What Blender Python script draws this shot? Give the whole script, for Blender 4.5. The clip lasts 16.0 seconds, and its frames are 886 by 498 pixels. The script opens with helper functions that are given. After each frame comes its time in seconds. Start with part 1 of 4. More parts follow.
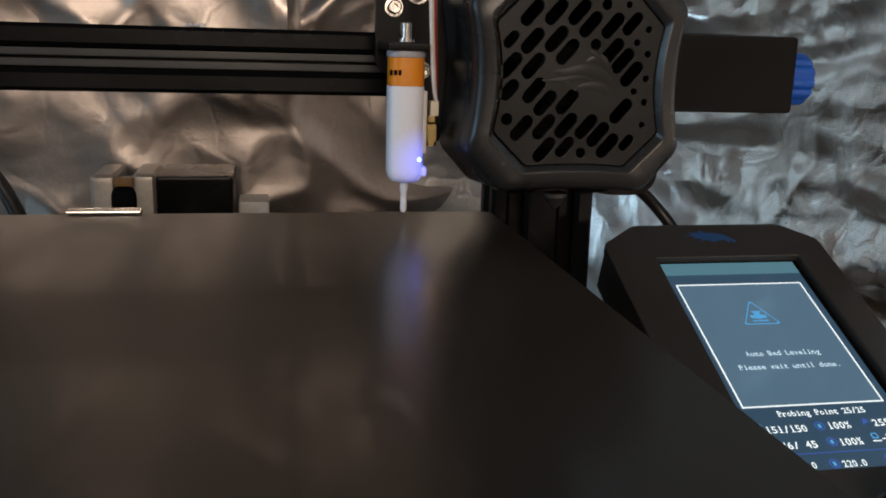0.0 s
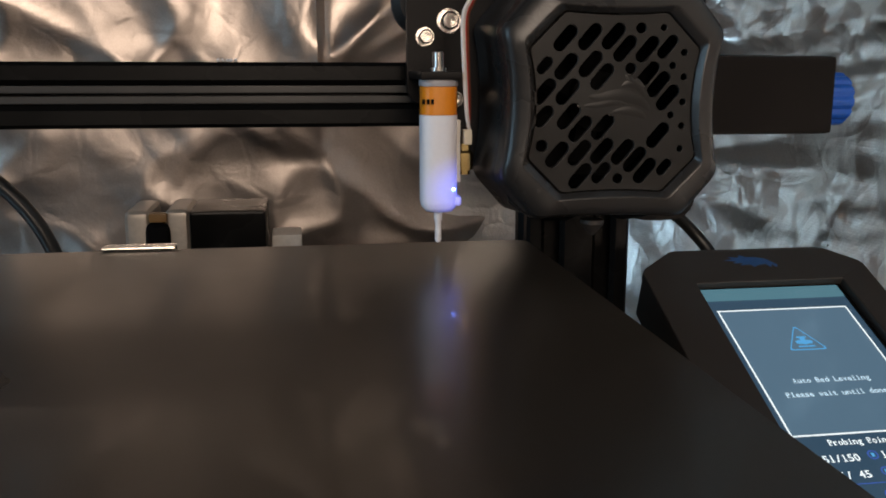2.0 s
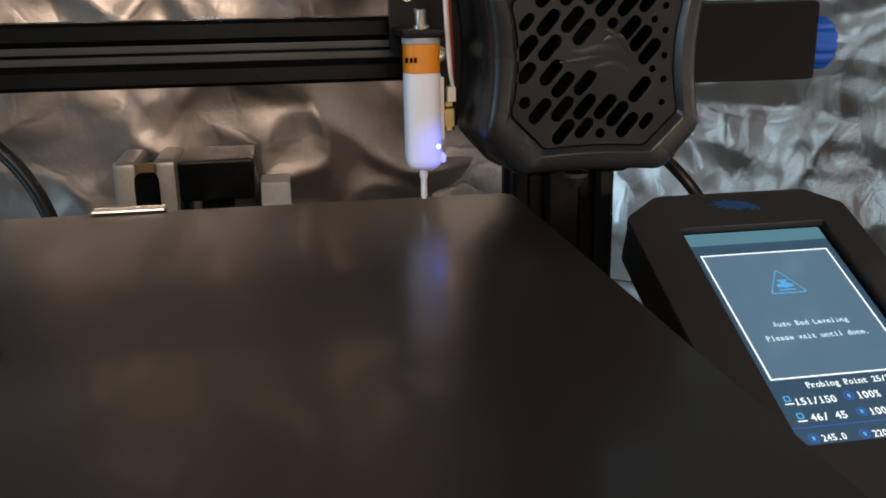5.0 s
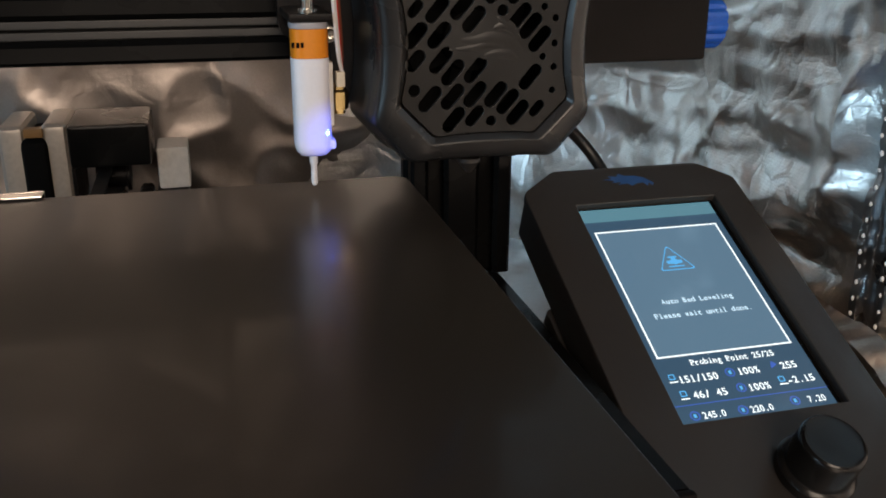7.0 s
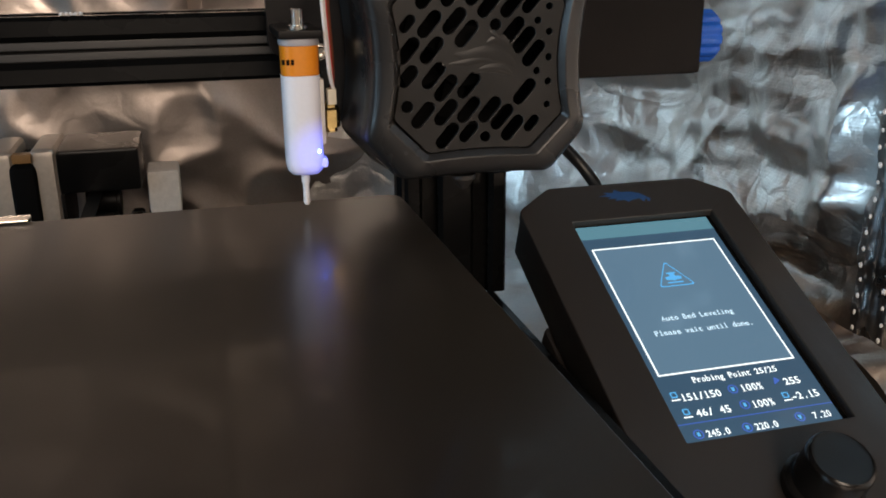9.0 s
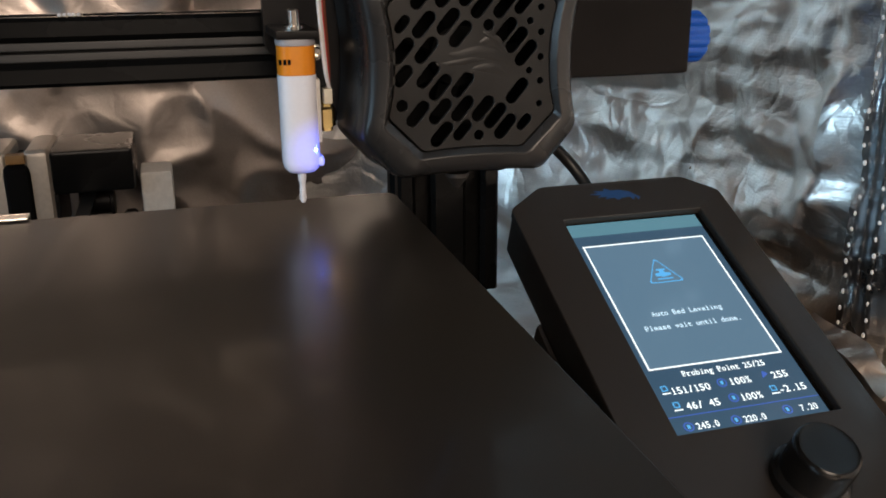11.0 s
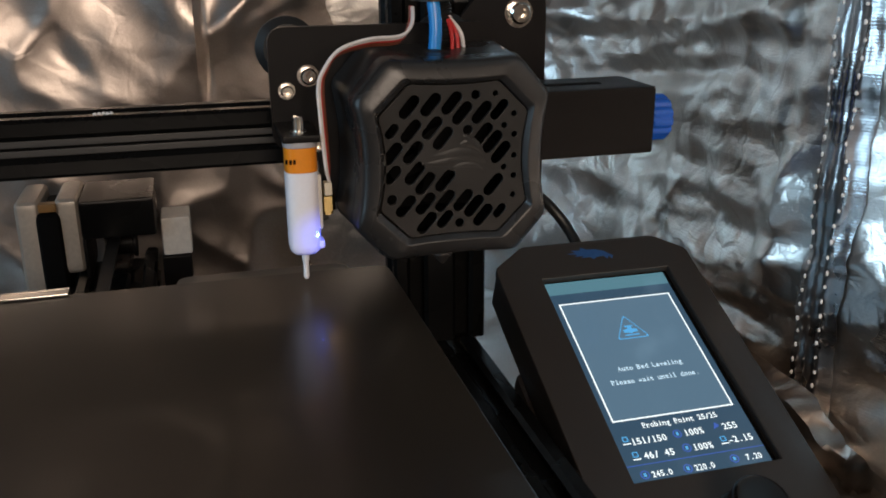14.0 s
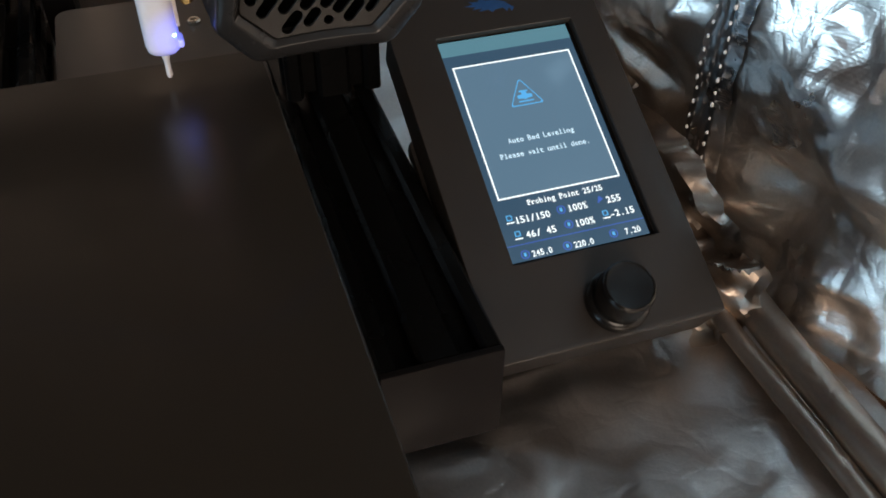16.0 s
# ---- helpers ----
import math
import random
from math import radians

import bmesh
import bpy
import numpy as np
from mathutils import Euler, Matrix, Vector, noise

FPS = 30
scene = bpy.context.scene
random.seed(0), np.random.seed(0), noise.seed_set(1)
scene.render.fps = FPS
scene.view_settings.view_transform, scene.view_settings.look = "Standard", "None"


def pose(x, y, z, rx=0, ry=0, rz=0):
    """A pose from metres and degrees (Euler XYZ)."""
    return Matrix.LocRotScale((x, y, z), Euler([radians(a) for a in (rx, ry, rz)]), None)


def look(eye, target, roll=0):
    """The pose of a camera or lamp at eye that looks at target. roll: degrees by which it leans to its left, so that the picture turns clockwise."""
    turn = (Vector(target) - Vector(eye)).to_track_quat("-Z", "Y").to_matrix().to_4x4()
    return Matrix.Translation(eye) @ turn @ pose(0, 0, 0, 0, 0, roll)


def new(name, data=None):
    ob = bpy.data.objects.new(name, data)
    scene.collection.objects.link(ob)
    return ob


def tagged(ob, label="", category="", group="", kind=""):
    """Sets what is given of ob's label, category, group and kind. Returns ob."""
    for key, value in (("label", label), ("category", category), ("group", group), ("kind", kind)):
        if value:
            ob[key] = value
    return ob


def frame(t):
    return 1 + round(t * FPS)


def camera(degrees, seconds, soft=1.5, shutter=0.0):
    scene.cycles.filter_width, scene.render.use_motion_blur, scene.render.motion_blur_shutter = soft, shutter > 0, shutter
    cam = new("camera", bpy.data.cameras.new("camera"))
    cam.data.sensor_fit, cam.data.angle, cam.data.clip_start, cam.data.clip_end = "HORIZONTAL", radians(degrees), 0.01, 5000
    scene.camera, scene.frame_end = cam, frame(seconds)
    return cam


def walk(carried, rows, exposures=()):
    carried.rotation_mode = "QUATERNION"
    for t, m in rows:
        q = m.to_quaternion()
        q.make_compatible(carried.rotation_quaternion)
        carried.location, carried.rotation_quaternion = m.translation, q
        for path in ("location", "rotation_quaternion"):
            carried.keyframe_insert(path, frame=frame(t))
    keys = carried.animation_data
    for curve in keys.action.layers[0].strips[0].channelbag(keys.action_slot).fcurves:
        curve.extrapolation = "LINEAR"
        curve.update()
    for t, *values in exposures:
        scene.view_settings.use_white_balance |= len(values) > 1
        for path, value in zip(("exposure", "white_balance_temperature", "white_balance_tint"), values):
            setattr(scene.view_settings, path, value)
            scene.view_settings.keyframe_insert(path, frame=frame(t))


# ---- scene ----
# ---------------------------------------------------------------- camera
PATH = [
    (0, 0.1657, -0.0407, 0.1578, -10.80, -13.01, -1.60),
    (0.5, 0.1653, -0.0431, 0.1547, -9.34, -10.40, -1.22),
    (1, 0.1650, -0.0419, 0.1545, -8.91, -9.69, -0.64),
    (1.5, 0.1648, -0.0466, 0.1553, -8.98, -10.21, -0.22),
    (2, 0.1649, -0.0369, 0.1571, -9.16, -11.18, -0.10),
    (2.5, 0.1647, -0.0344, 0.1620, -9.29, -14.36, 0.21),
    (3, 0.1655, -0.0350, 0.1618, -9.30, -15.97, 0.75),
    (3.5, 0.1656, -0.0349, 0.1615, -9.42, -15.77, 0.76),
    (6, 0.1679, -0.0414, 0.1782, -11.05, -15.86, 1.16),
    (6.5, 0.1739, -0.0401, 0.1842, -12.56, -17.46, 0.70),
    (7, 0.1754, -0.0355, 0.1795, -14.78, -19.67, -0.31),
    (7.5, 0.1783, -0.0327, 0.1726, -14.66, -19.05, 0.15),
    (8, 0.1771, -0.0310, 0.1736, -15.08, -18.86, -0.07),
    (8.5, 0.1777, -0.0317, 0.1745, -15.04, -17.81, 0.33),
    (9, 0.1761, -0.0313, 0.1765, -15.42, -18.20, 0.41),
    (11.5, 0.1730, -0.0358, 0.1762, -16.25, -17.93, 0.39),
    (12, 0.1746, -0.0332, 0.1757, -16.28, -17.65, 0.46),
    (12.5, 0.1754, -0.0354, 0.1808, -15.99, -18.08, 0.38),
    (13, 0.1719, -0.0354, 0.1802, -16.48, -17.83, -0.13),
    (13.5, 0.1752, -0.0446, 0.1909, -16.45, -17.68, -0.23),
    (14, 0.1739, -0.0642, 0.2129, -15.39, -18.59, 0.35),
    (14.5, 0.1753, -0.0781, 0.2456, -15.13, -19.52, 0.02),
    (15, 0.1772, -0.0797, 0.2438, -14.76, -24.34, -1.77),
    (15.5, 0.1978, -0.0664, 0.2565, -14.74, -36.79, -1.32),
    (16, 0.2072, -0.0387, 0.2578, -18.29, -41.92, -0.34),
]
cam = camera(51.63, 16.0, soft=1.8)
walk(cam, [(t, pose(x, y, z, 90 + pitch, roll, yaw)) for t, x, y, z, yaw, pitch, roll in PATH],
     exposures=[(0, -0.25), (4, -0.08), (6.5, 0.1), (9, 0.18), (12.5, 0.14), (14.5, -0.06), (16, 0.12)])

# ---------------------------------------------------------------- world and lights
world = bpy.data.worlds.new("world")
scene.world = world
world.use_nodes = True
wn = world.node_tree.nodes
sky = wn.new("ShaderNodeTexSky")
sky.sky_type, sky.sun_disc = "NISHITA", False
sky.sun_elevation, sky.sun_rotation = radians(35), radians(200)
wn["Background"].inputs["Strength"].default_value = 0.06
world.node_tree.links.new(sky.outputs["Color"], wn["Background"].inputs["Color"])


def area_lamp(name, m, sx, sy, watts, colour):
    data = bpy.data.lights.new(name, "AREA")
    data.shape, data.size, data.size_y = "RECTANGLE", sx, sy
    data.energy, data.color = watts, colour
    ob = new(name, data)
    ob.matrix_world = m
    return ob


# cool daylight from the window beside the tent, and the warm room lamp in front of it
area_lamp("window_daylight", look((-1.08, -0.28, 0.46), (0.3, 0.12, 0.10)), 1.05, 0.62, 11.0, (0.47, 0.76, 1.0))
area_lamp("room_lamp", look((0.15, -1.30, 0.58), (0.2, 0.3, 0.12)), 0.70, 0.60, 12.6, (1.0, 0.81, 0.655))


# ---------------------------------------------------------------- materials
def mat(name, base, rough=0.5, metal=0.0, grain=400.0, var=0.15, bump=0.1, rvar=0.1, stain=18.0, emit=None, power=0.0,
        spec=0.5, coat=0.0, aniso=0.0):
    m = bpy.data.materials.new(name)
    m.use_nodes = True
    nt = m.node_tree
    b = nt.nodes["Principled BSDF"]
    b.inputs["Metallic"].default_value = metal
    b.inputs["Specular IOR Level"].default_value = spec
    b.inputs["Coat Weight"].default_value = coat
    tc = nt.nodes.new("ShaderNodeTexCoord")
    n1, n2 = nt.nodes.new("ShaderNodeTexNoise"), nt.nodes.new("ShaderNodeTexNoise")
    n1.inputs["Scale"].default_value, n2.inputs["Scale"].default_value = grain, stain
    n1.inputs["Detail"].default_value, n2.inputs["Detail"].default_value = 3, 4
    for n in (n1, n2):
        nt.links.new(tc.outputs["Object"], n.inputs["Vector"])
    add = nt.nodes.new("ShaderNodeMath")
    add.operation = "ADD"
    nt.links.new(n1.outputs["Fac"], add.inputs[0])
    nt.links.new(n2.outputs["Fac"], add.inputs[1])
    ramp = nt.nodes.new("ShaderNodeMapRange")
    ramp.inputs["From Min"].default_value, ramp.inputs["From Max"].default_value = 0.6, 1.4
    ramp.inputs["To Min"].default_value, ramp.inputs["To Max"].default_value = 1 - var, 1 + var
    nt.links.new(add.outputs[0], ramp.inputs["Value"])
    mul = nt.nodes.new("ShaderNodeVectorMath")
    mul.operation = "SCALE"
    mul.inputs[0].default_value = base
    nt.links.new(ramp.outputs[0], mul.inputs["Scale"])
    nt.links.new(mul.outputs[0], b.inputs["Base Color"])
    rr = nt.nodes.new("ShaderNodeMapRange")
    rr.inputs["From Min"].default_value, rr.inputs["From Max"].default_value = 0.3, 0.7
    rr.inputs["To Min"].default_value, rr.inputs["To Max"].default_value = max(0.02, rough - rvar), min(1, rough + rvar)
    nt.links.new(n2.outputs["Fac"], rr.inputs["Value"])
    nt.links.new(rr.outputs[0], b.inputs["Roughness"])
    if bump:
        bp = nt.nodes.new("ShaderNodeBump")
        bp.inputs["Strength"].default_value, bp.inputs["Distance"].default_value = bump, 0.0004
        nt.links.new(n1.outputs["Fac"], bp.inputs["Height"])
        nt.links.new(bp.outputs[0], b.inputs["Normal"])
    if emit:
        b.inputs["Emission Color"].default_value = (*emit, 1)
        b.inputs["Emission Strength"].default_value = power
    return m


def glow(name, colour, power=1.0):
    m = bpy.data.materials.new(name)
    m.use_nodes = True
    b = m.node_tree.nodes["Principled BSDF"]
    b.inputs["Base Color"].default_value = (0.01, 0.01, 0.012, 1)
    b.inputs["Roughness"].default_value = 0.12
    b.inputs["Emission Color"].default_value = (*colour, 1)
    b.inputs["Emission Strength"].default_value = power
    return m


def foil_material(name, base, rough, crinkle, weave):
    m = mat(name, base, rough, 1.0, 900, 0.10, 0.0, 0.06, 25)
    nt = m.node_tree
    b = nt.nodes["Principled BSDF"]
    tc = nt.nodes.new("ShaderNodeTexCoord")
    v = nt.nodes.new("ShaderNodeTexVoronoi")
    v.feature = "DISTANCE_TO_EDGE"
    v.inputs["Scale"].default_value = 42
    n = nt.nodes.new("ShaderNodeTexNoise")
    n.inputs["Scale"].default_value, n.inputs["Detail"].default_value, n.inputs["Distortion"].default_value = 55, 4, 0.8
    w = nt.nodes.new("ShaderNodeTexNoise")
    w.inputs["Scale"].default_value, w.inputs["Detail"].default_value = 18, 3
    warp = nt.nodes.new("ShaderNodeVectorMath")
    warp.operation = "MULTIPLY_ADD"
    warp.inputs[1].default_value = (0.05, 0.05, 0.05)
    nt.links.new(tc.outputs["Object"], w.inputs["Vector"])
    nt.links.new(w.outputs["Color"], warp.inputs[0])
    nt.links.new(tc.outputs["Object"], warp.inputs[2])
    nt.links.new(warp.outputs[0], v.inputs["Vector"])
    nt.links.new(tc.outputs["Object"], n.inputs["Vector"])
    cap = nt.nodes.new("ShaderNodeMath")
    cap.operation = "MINIMUM"
    cap.inputs[1].default_value = 0.12
    nt.links.new(v.outputs["Distance"], cap.inputs[0])
    b1, b2 = nt.nodes.new("ShaderNodeBump"), nt.nodes.new("ShaderNodeBump")
    b1.inputs["Strength"].default_value, b1.inputs["Distance"].default_value = crinkle * 1.0, 0.004
    b2.inputs["Strength"].default_value, b2.inputs["Distance"].default_value = crinkle * 0.6, 0.004
    nt.links.new(cap.outputs[0], b1.inputs["Height"])
    nt.links.new(n.outputs["Fac"], b2.inputs["Height"])
    nt.links.new(b1.outputs[0], b2.inputs["Normal"])
    b.inputs["Coat Weight"].default_value, b.inputs["Coat Roughness"].default_value = 0.30, 0.24
    v2 = nt.nodes.new("ShaderNodeTexVoronoi")
    v2.feature = "DISTANCE_TO_EDGE"
    v2.inputs["Scale"].default_value = 125
    nt.links.new(warp.outputs[0], v2.inputs["Vector"])
    cap2 = nt.nodes.new("ShaderNodeMath")
    cap2.operation = "MINIMUM"
    cap2.inputs[1].default_value = 0.10
    nt.links.new(v2.outputs["Distance"], cap2.inputs[0])
    b4 = nt.nodes.new("ShaderNodeBump")
    b4.inputs["Strength"].default_value, b4.inputs["Distance"].default_value = crinkle * 0.45, 0.002
    nt.links.new(cap2.outputs[0], b4.inputs["Height"])
    nt.links.new(b2.outputs[0], b4.inputs["Normal"])
    nt.links.new(b4.outputs[0], b.inputs["Coat Normal"])
    last = b4
    if weave:
        wv = nt.nodes.new("ShaderNodeTexWave")
        wv.bands_direction = "Z"
        wv.inputs["Scale"].default_value = 260
        nt.links.new(tc.outputs["Object"], wv.inputs["Vector"])
        b3 = nt.nodes.new("ShaderNodeBump")
        b3.inputs["Strength"].default_value, b3.inputs["Distance"].default_value = weave, 0.0006
        nt.links.new(wv.outputs["Fac"], b3.inputs["Height"])
        nt.links.new(last.outputs[0], b3.inputs["Normal"])
        last = b3
    nt.links.new(last.outputs[0], b.inputs["Normal"])
    return m


# back, far side and roof foil: dim reflections put into a darkened base colour
FOIL_DARKENED = foil_material("silver_foil_darkened", (0.37, 0.320, 0.288), 0.36, 0.14, 0.0)
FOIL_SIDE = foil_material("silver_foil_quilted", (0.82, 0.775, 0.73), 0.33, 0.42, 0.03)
FLOOR_CLOTH = foil_material("silver_floor_cloth", (0.70, 0.67, 0.65), 0.34, 0.22, 0.0)
HEM = foil_material("dull_silver_hem", (0.56, 0.48, 0.41), 0.38, 0.34, 0.0)
TAPE = foil_material("silver_seam_tape", (0.57, 0.57, 0.58), 0.29, 0.20, 0.06)
THREAD = mat("white_thread", (0.80, 0.80, 0.80), 0.45)
BED = mat("black_build_surface", (0.027, 0.0210, 0.0152), 0.31, 0.0, 3000, 0.08, 0.05, 0.04, 14, spec=0.29, coat=0.10)
BED.node_tree.nodes["Principled BSDF"].inputs["Coat Roughness"].default_value = 0.07
COVER = mat("grey_brown_sheet_steel", (0.075, 0.064, 0.056), 0.36, 0.0, 1800, 0.12, 0.06, 0.05, 20)
BED_UNDER = mat("aluminium_bed_plate", (0.30, 0.30, 0.31), 0.45, 1.0)
ANODISED = mat("black_anodised_aluminium", (0.004, 0.004, 0.004), 0.27, 0.0, 1500, 0.15, 0.08, 0.06, 30, spec=0.12)
BLACK_STEEL = mat("black_powder_coated_steel", (0.007, 0.006, 0.006), 0.38, 0.0, 2500, 0.15, 0.15, 0.06, 40, spec=0.12)
SHROUD = mat("black_satin_plastic", (0.019, 0.0180, 0.0175), 0.30, 0.0, 2600, 0.12, 0.10, 0.06, 45, spec=0.42)
GRILLE = mat("dark_grille_plastic", (0.022, 0.0205, 0.019), 0.33, 0.0, 2600, 0.12, 0.06, 0.06, 45, spec=0.35)
INSIDE = mat("black_inside", (0.002, 0.002, 0.002), 0.7, spec=0.1)
CASE = mat("matt_black_case_plastic", (0.030, 0.0265, 0.0240), 0.42, 0.0, 3200, 0.12, 0.22, 0.05, 30)
KNOB = mat("gloss_black_knob", (0.008, 0.008, 0.008), 0.24, 0.0, 900, 0.1, 0.03, 0.04, spec=0.32)
RUBBER = mat("black_rubber", (0.012, 0.012, 0.012), 0.45)
CABLE = mat("black_cable_sheath", (0.010, 0.010, 0.010), 0.40)
CHROME = mat("bright_steel", (0.72, 0.68, 0.62), 0.18, 1.0, 800, 0.08, 0.05, 0.05)
BRASS = mat("brass", (0.62, 0.46, 0.20), 0.28, 1.0)
CREAM = mat("cream_connector_plastic", (0.72, 0.62, 0.46), 0.45)
BLUE = mat("blue_plastic", (0.012, 0.105, 0.55), 0.32, 0.0, 900, 0.08, 0.05, 0.05)
TUBE = mat("blue_tube", (0.012, 0.22, 0.62), 0.25, 0.0, 900, 0.08, 0.02, 0.05)
BLUE_PRINT = mat("blue_print", (0.020, 0.085, 0.26), 0.45)
ORANGE = mat("orange_band", (0.76, 0.245, 0.009), 0.35, 0.0, 900, 0.06, 0.02, 0.05)
GREY = mat("grey_plastic", (0.32, 0.31, 0.33), 0.4)
WHITE_PLASTIC = mat("white_plastic", (0.66, 0.63, 0.58), 0.45)
LAMINATE = mat("motor_end_metal", (0.50, 0.45, 0.39), 0.38, 0.6)
W_WHITE = mat("white_wire", (0.70, 0.66, 0.64), 0.4)
W_RED = mat("red_wire", (0.50, 0.03, 0.03), 0.4)
W_BROWN = mat("brown_wire", (0.16, 0.045, 0.02), 0.4)
PIN = mat("milky_pin", (0.75, 0.75, 0.78), 0.35)
ROOM_WALL = mat("room_wall_paint", (0.36, 0.28, 0.22), 0.8, 0.0, 300, 0.08, 0.05, 0.05, 2)
ROOM_FLOOR = mat("room_wood_floor", (0.24, 0.14, 0.09), 0.5, 0.0, 60, 0.3, 0.05, 0.08, 3)
TABLE = mat("table_wood", (0.22, 0.13, 0.075), 0.45, 0.0, 120, 0.25, 0.05, 0.08, 6)

# milky housing; the diode's glow through it is painted as emission fading with distance
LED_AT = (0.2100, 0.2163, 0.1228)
PROBE = mat("milky_probe_painted_glow", (0.80, 0.80, 0.84), 0.38, 0.0, 900, 0.03, 0.03, 0.04)
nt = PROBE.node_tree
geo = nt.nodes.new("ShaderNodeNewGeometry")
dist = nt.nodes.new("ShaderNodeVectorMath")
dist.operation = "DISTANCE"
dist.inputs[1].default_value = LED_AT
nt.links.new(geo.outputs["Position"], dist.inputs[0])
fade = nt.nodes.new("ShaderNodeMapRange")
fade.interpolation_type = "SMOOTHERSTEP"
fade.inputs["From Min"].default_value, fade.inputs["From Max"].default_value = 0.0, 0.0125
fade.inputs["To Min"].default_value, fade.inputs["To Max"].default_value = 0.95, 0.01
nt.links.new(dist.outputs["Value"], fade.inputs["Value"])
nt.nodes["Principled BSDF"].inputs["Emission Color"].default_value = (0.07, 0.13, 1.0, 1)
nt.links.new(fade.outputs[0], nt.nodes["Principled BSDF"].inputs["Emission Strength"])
LED = glow("blue_diode", (0.07, 0.18, 1.0), 80.0)

D_BACK = glow("display_background", (0.036, 0.079, 0.128), 1.0)
D_HEAD = glow("display_header", (0.085, 0.200, 0.250), 1.1)
D_POP = glow("display_popup", (0.088, 0.158, 0.225), 1.12)
D_WHITE = glow("display_white", (0.900, 0.980, 1.000), 1.15)
D_TEXT = glow("display_grey_text", (0.560, 0.740, 0.860), 1.15)
D_ICON = glow("display_blue", (0.10, 0.42, 0.80), 1.0)
D_DARKICON = glow("display_deep_blue", (0.05, 0.12, 0.48), 1.0)


# ---------------------------------------------------------------- building helpers
def chain(ob):
    m = Matrix.Identity(4)
    while ob:
        m = ob.matrix_parent_inverse @ ob.matrix_basis @ m
        ob = ob.parent
    return m


def thing(name, at, label, category, group="", kind=""):
    ob = new(name)
    ob.empty_display_size = 0.01
    ob.matrix_basis = Matrix.Translation(at)
    return tagged(ob, label, category, group, kind)


def finish(bm, name, smooth=True, angle=35):
    bmesh.ops.recalc_face_normals(bm, faces=bm.faces[:])
    me = bpy.data.meshes.new(name)
    if smooth:
        for f in bm.faces:
            f.smooth = True
        for e in bm.edges:
            if len(e.link_faces) == 2 and e.calc_face_angle(0) > radians(angle):
                e.smooth = False
    bm.to_mesh(me)
    bm.free()
    return me


def part(name, bm, material, parent=None, label="", m=None, smooth=True, angle=35):
    """One mesh object, its points in world metres (or moved by m), under a thing or a part."""
    if m is not None:
        bm.transform(m)
    ob = new(name, finish(bm, name, smooth, angle))
    ob.data.materials.append(material)
    if smooth and len(ob.data.polygons) < 4000:
        ob.modifiers.new("weighted", "WEIGHTED_NORMAL").keep_sharp = True
    if parent:
        ob.parent = parent
        ob.matrix_parent_inverse = chain(parent).inverted()
    if label:
        ob["label"] = label
    return ob


def whole(name, bm, material, label, category, group="", kind="", m=None, smooth=True):
    return tagged(part(name, bm, material, None, "", m, smooth), label, category, group, kind)


def box(x0, x1, y0, y1, z0, z1, bevel=0.0, seg=2, bm=None):
    own = bmesh.new()
    bmesh.ops.create_cube(own, size=1)
    bmesh.ops.scale(own, vec=(x1 - x0, y1 - y0, z1 - z0), verts=own.verts)
    bmesh.ops.translate(own, vec=((x0 + x1) / 2, (y0 + y1) / 2, (z0 + z1) / 2), verts=own.verts)
    if bevel:
        bmesh.ops.bevel(own, geom=own.edges[:], offset=bevel, segments=seg, affect="EDGES", profile=0.6)
    return merge(own, bm)


def merge(own, bm):
    if bm is None:
        return own
    me = bpy.data.meshes.new("tmp")
    own.to_mesh(me)
    own.free()
    bm.from_mesh(me)
    bpy.data.meshes.remove(me)
    return bm


AXES = {"z": Matrix.Identity(4), "x": Matrix.Rotation(radians(90), 4, "Y"), "y": Matrix.Rotation(radians(-90), 4, "X")}


def lathe(profile, at, axis="z", n=32, bm=None, turn=0.0):
    """A turned solid from (radius, height) pairs along an axis."""
    own = bmesh.new()
    rings = []
    for r, h in profile:
        if r < 1e-6:
            rings.append([own.verts.new((0, 0, h))])
        else:
            rings.append([own.verts.new((r * math.cos(6.283185 * k / n + turn), r * math.sin(6.283185 * k / n + turn), h)) for k in range(n)])
    for a, b in zip(rings, rings[1:]):
        for k in range(n):
            q = [a[k % len(a)], a[(k + 1) % len(a)], b[(k + 1) % len(b)], b[k % len(b)]]
            q = list(dict.fromkeys(q))
            if len(q) > 2:
                own.faces.new(q)
    for r in (rings[0], rings[-1]):
        if len(r) > 2:
            own.faces.new(r)
    own.transform(Matrix.Translation(at) @ AXES[axis])
    return merge(own, bm)


def loft(sections, caps=(True, True), bm=None):
    """A skin over closed sections with equal numbers of points."""
    own = bmesh.new()
    rows = [[own.verts.new(p) for p in s] for s in sections]
    for a, b in zip(rows, rows[1:]):
        for k in range(len(a)):
            own.faces.new((a[k], a[(k + 1) % len(a)], b[(k + 1) % len(b)], b[k]))
    if caps[0]:
        own.faces.new(rows[0])
    if caps[1]:
        own.faces.new(rows[-1])
    return merge(own, bm)


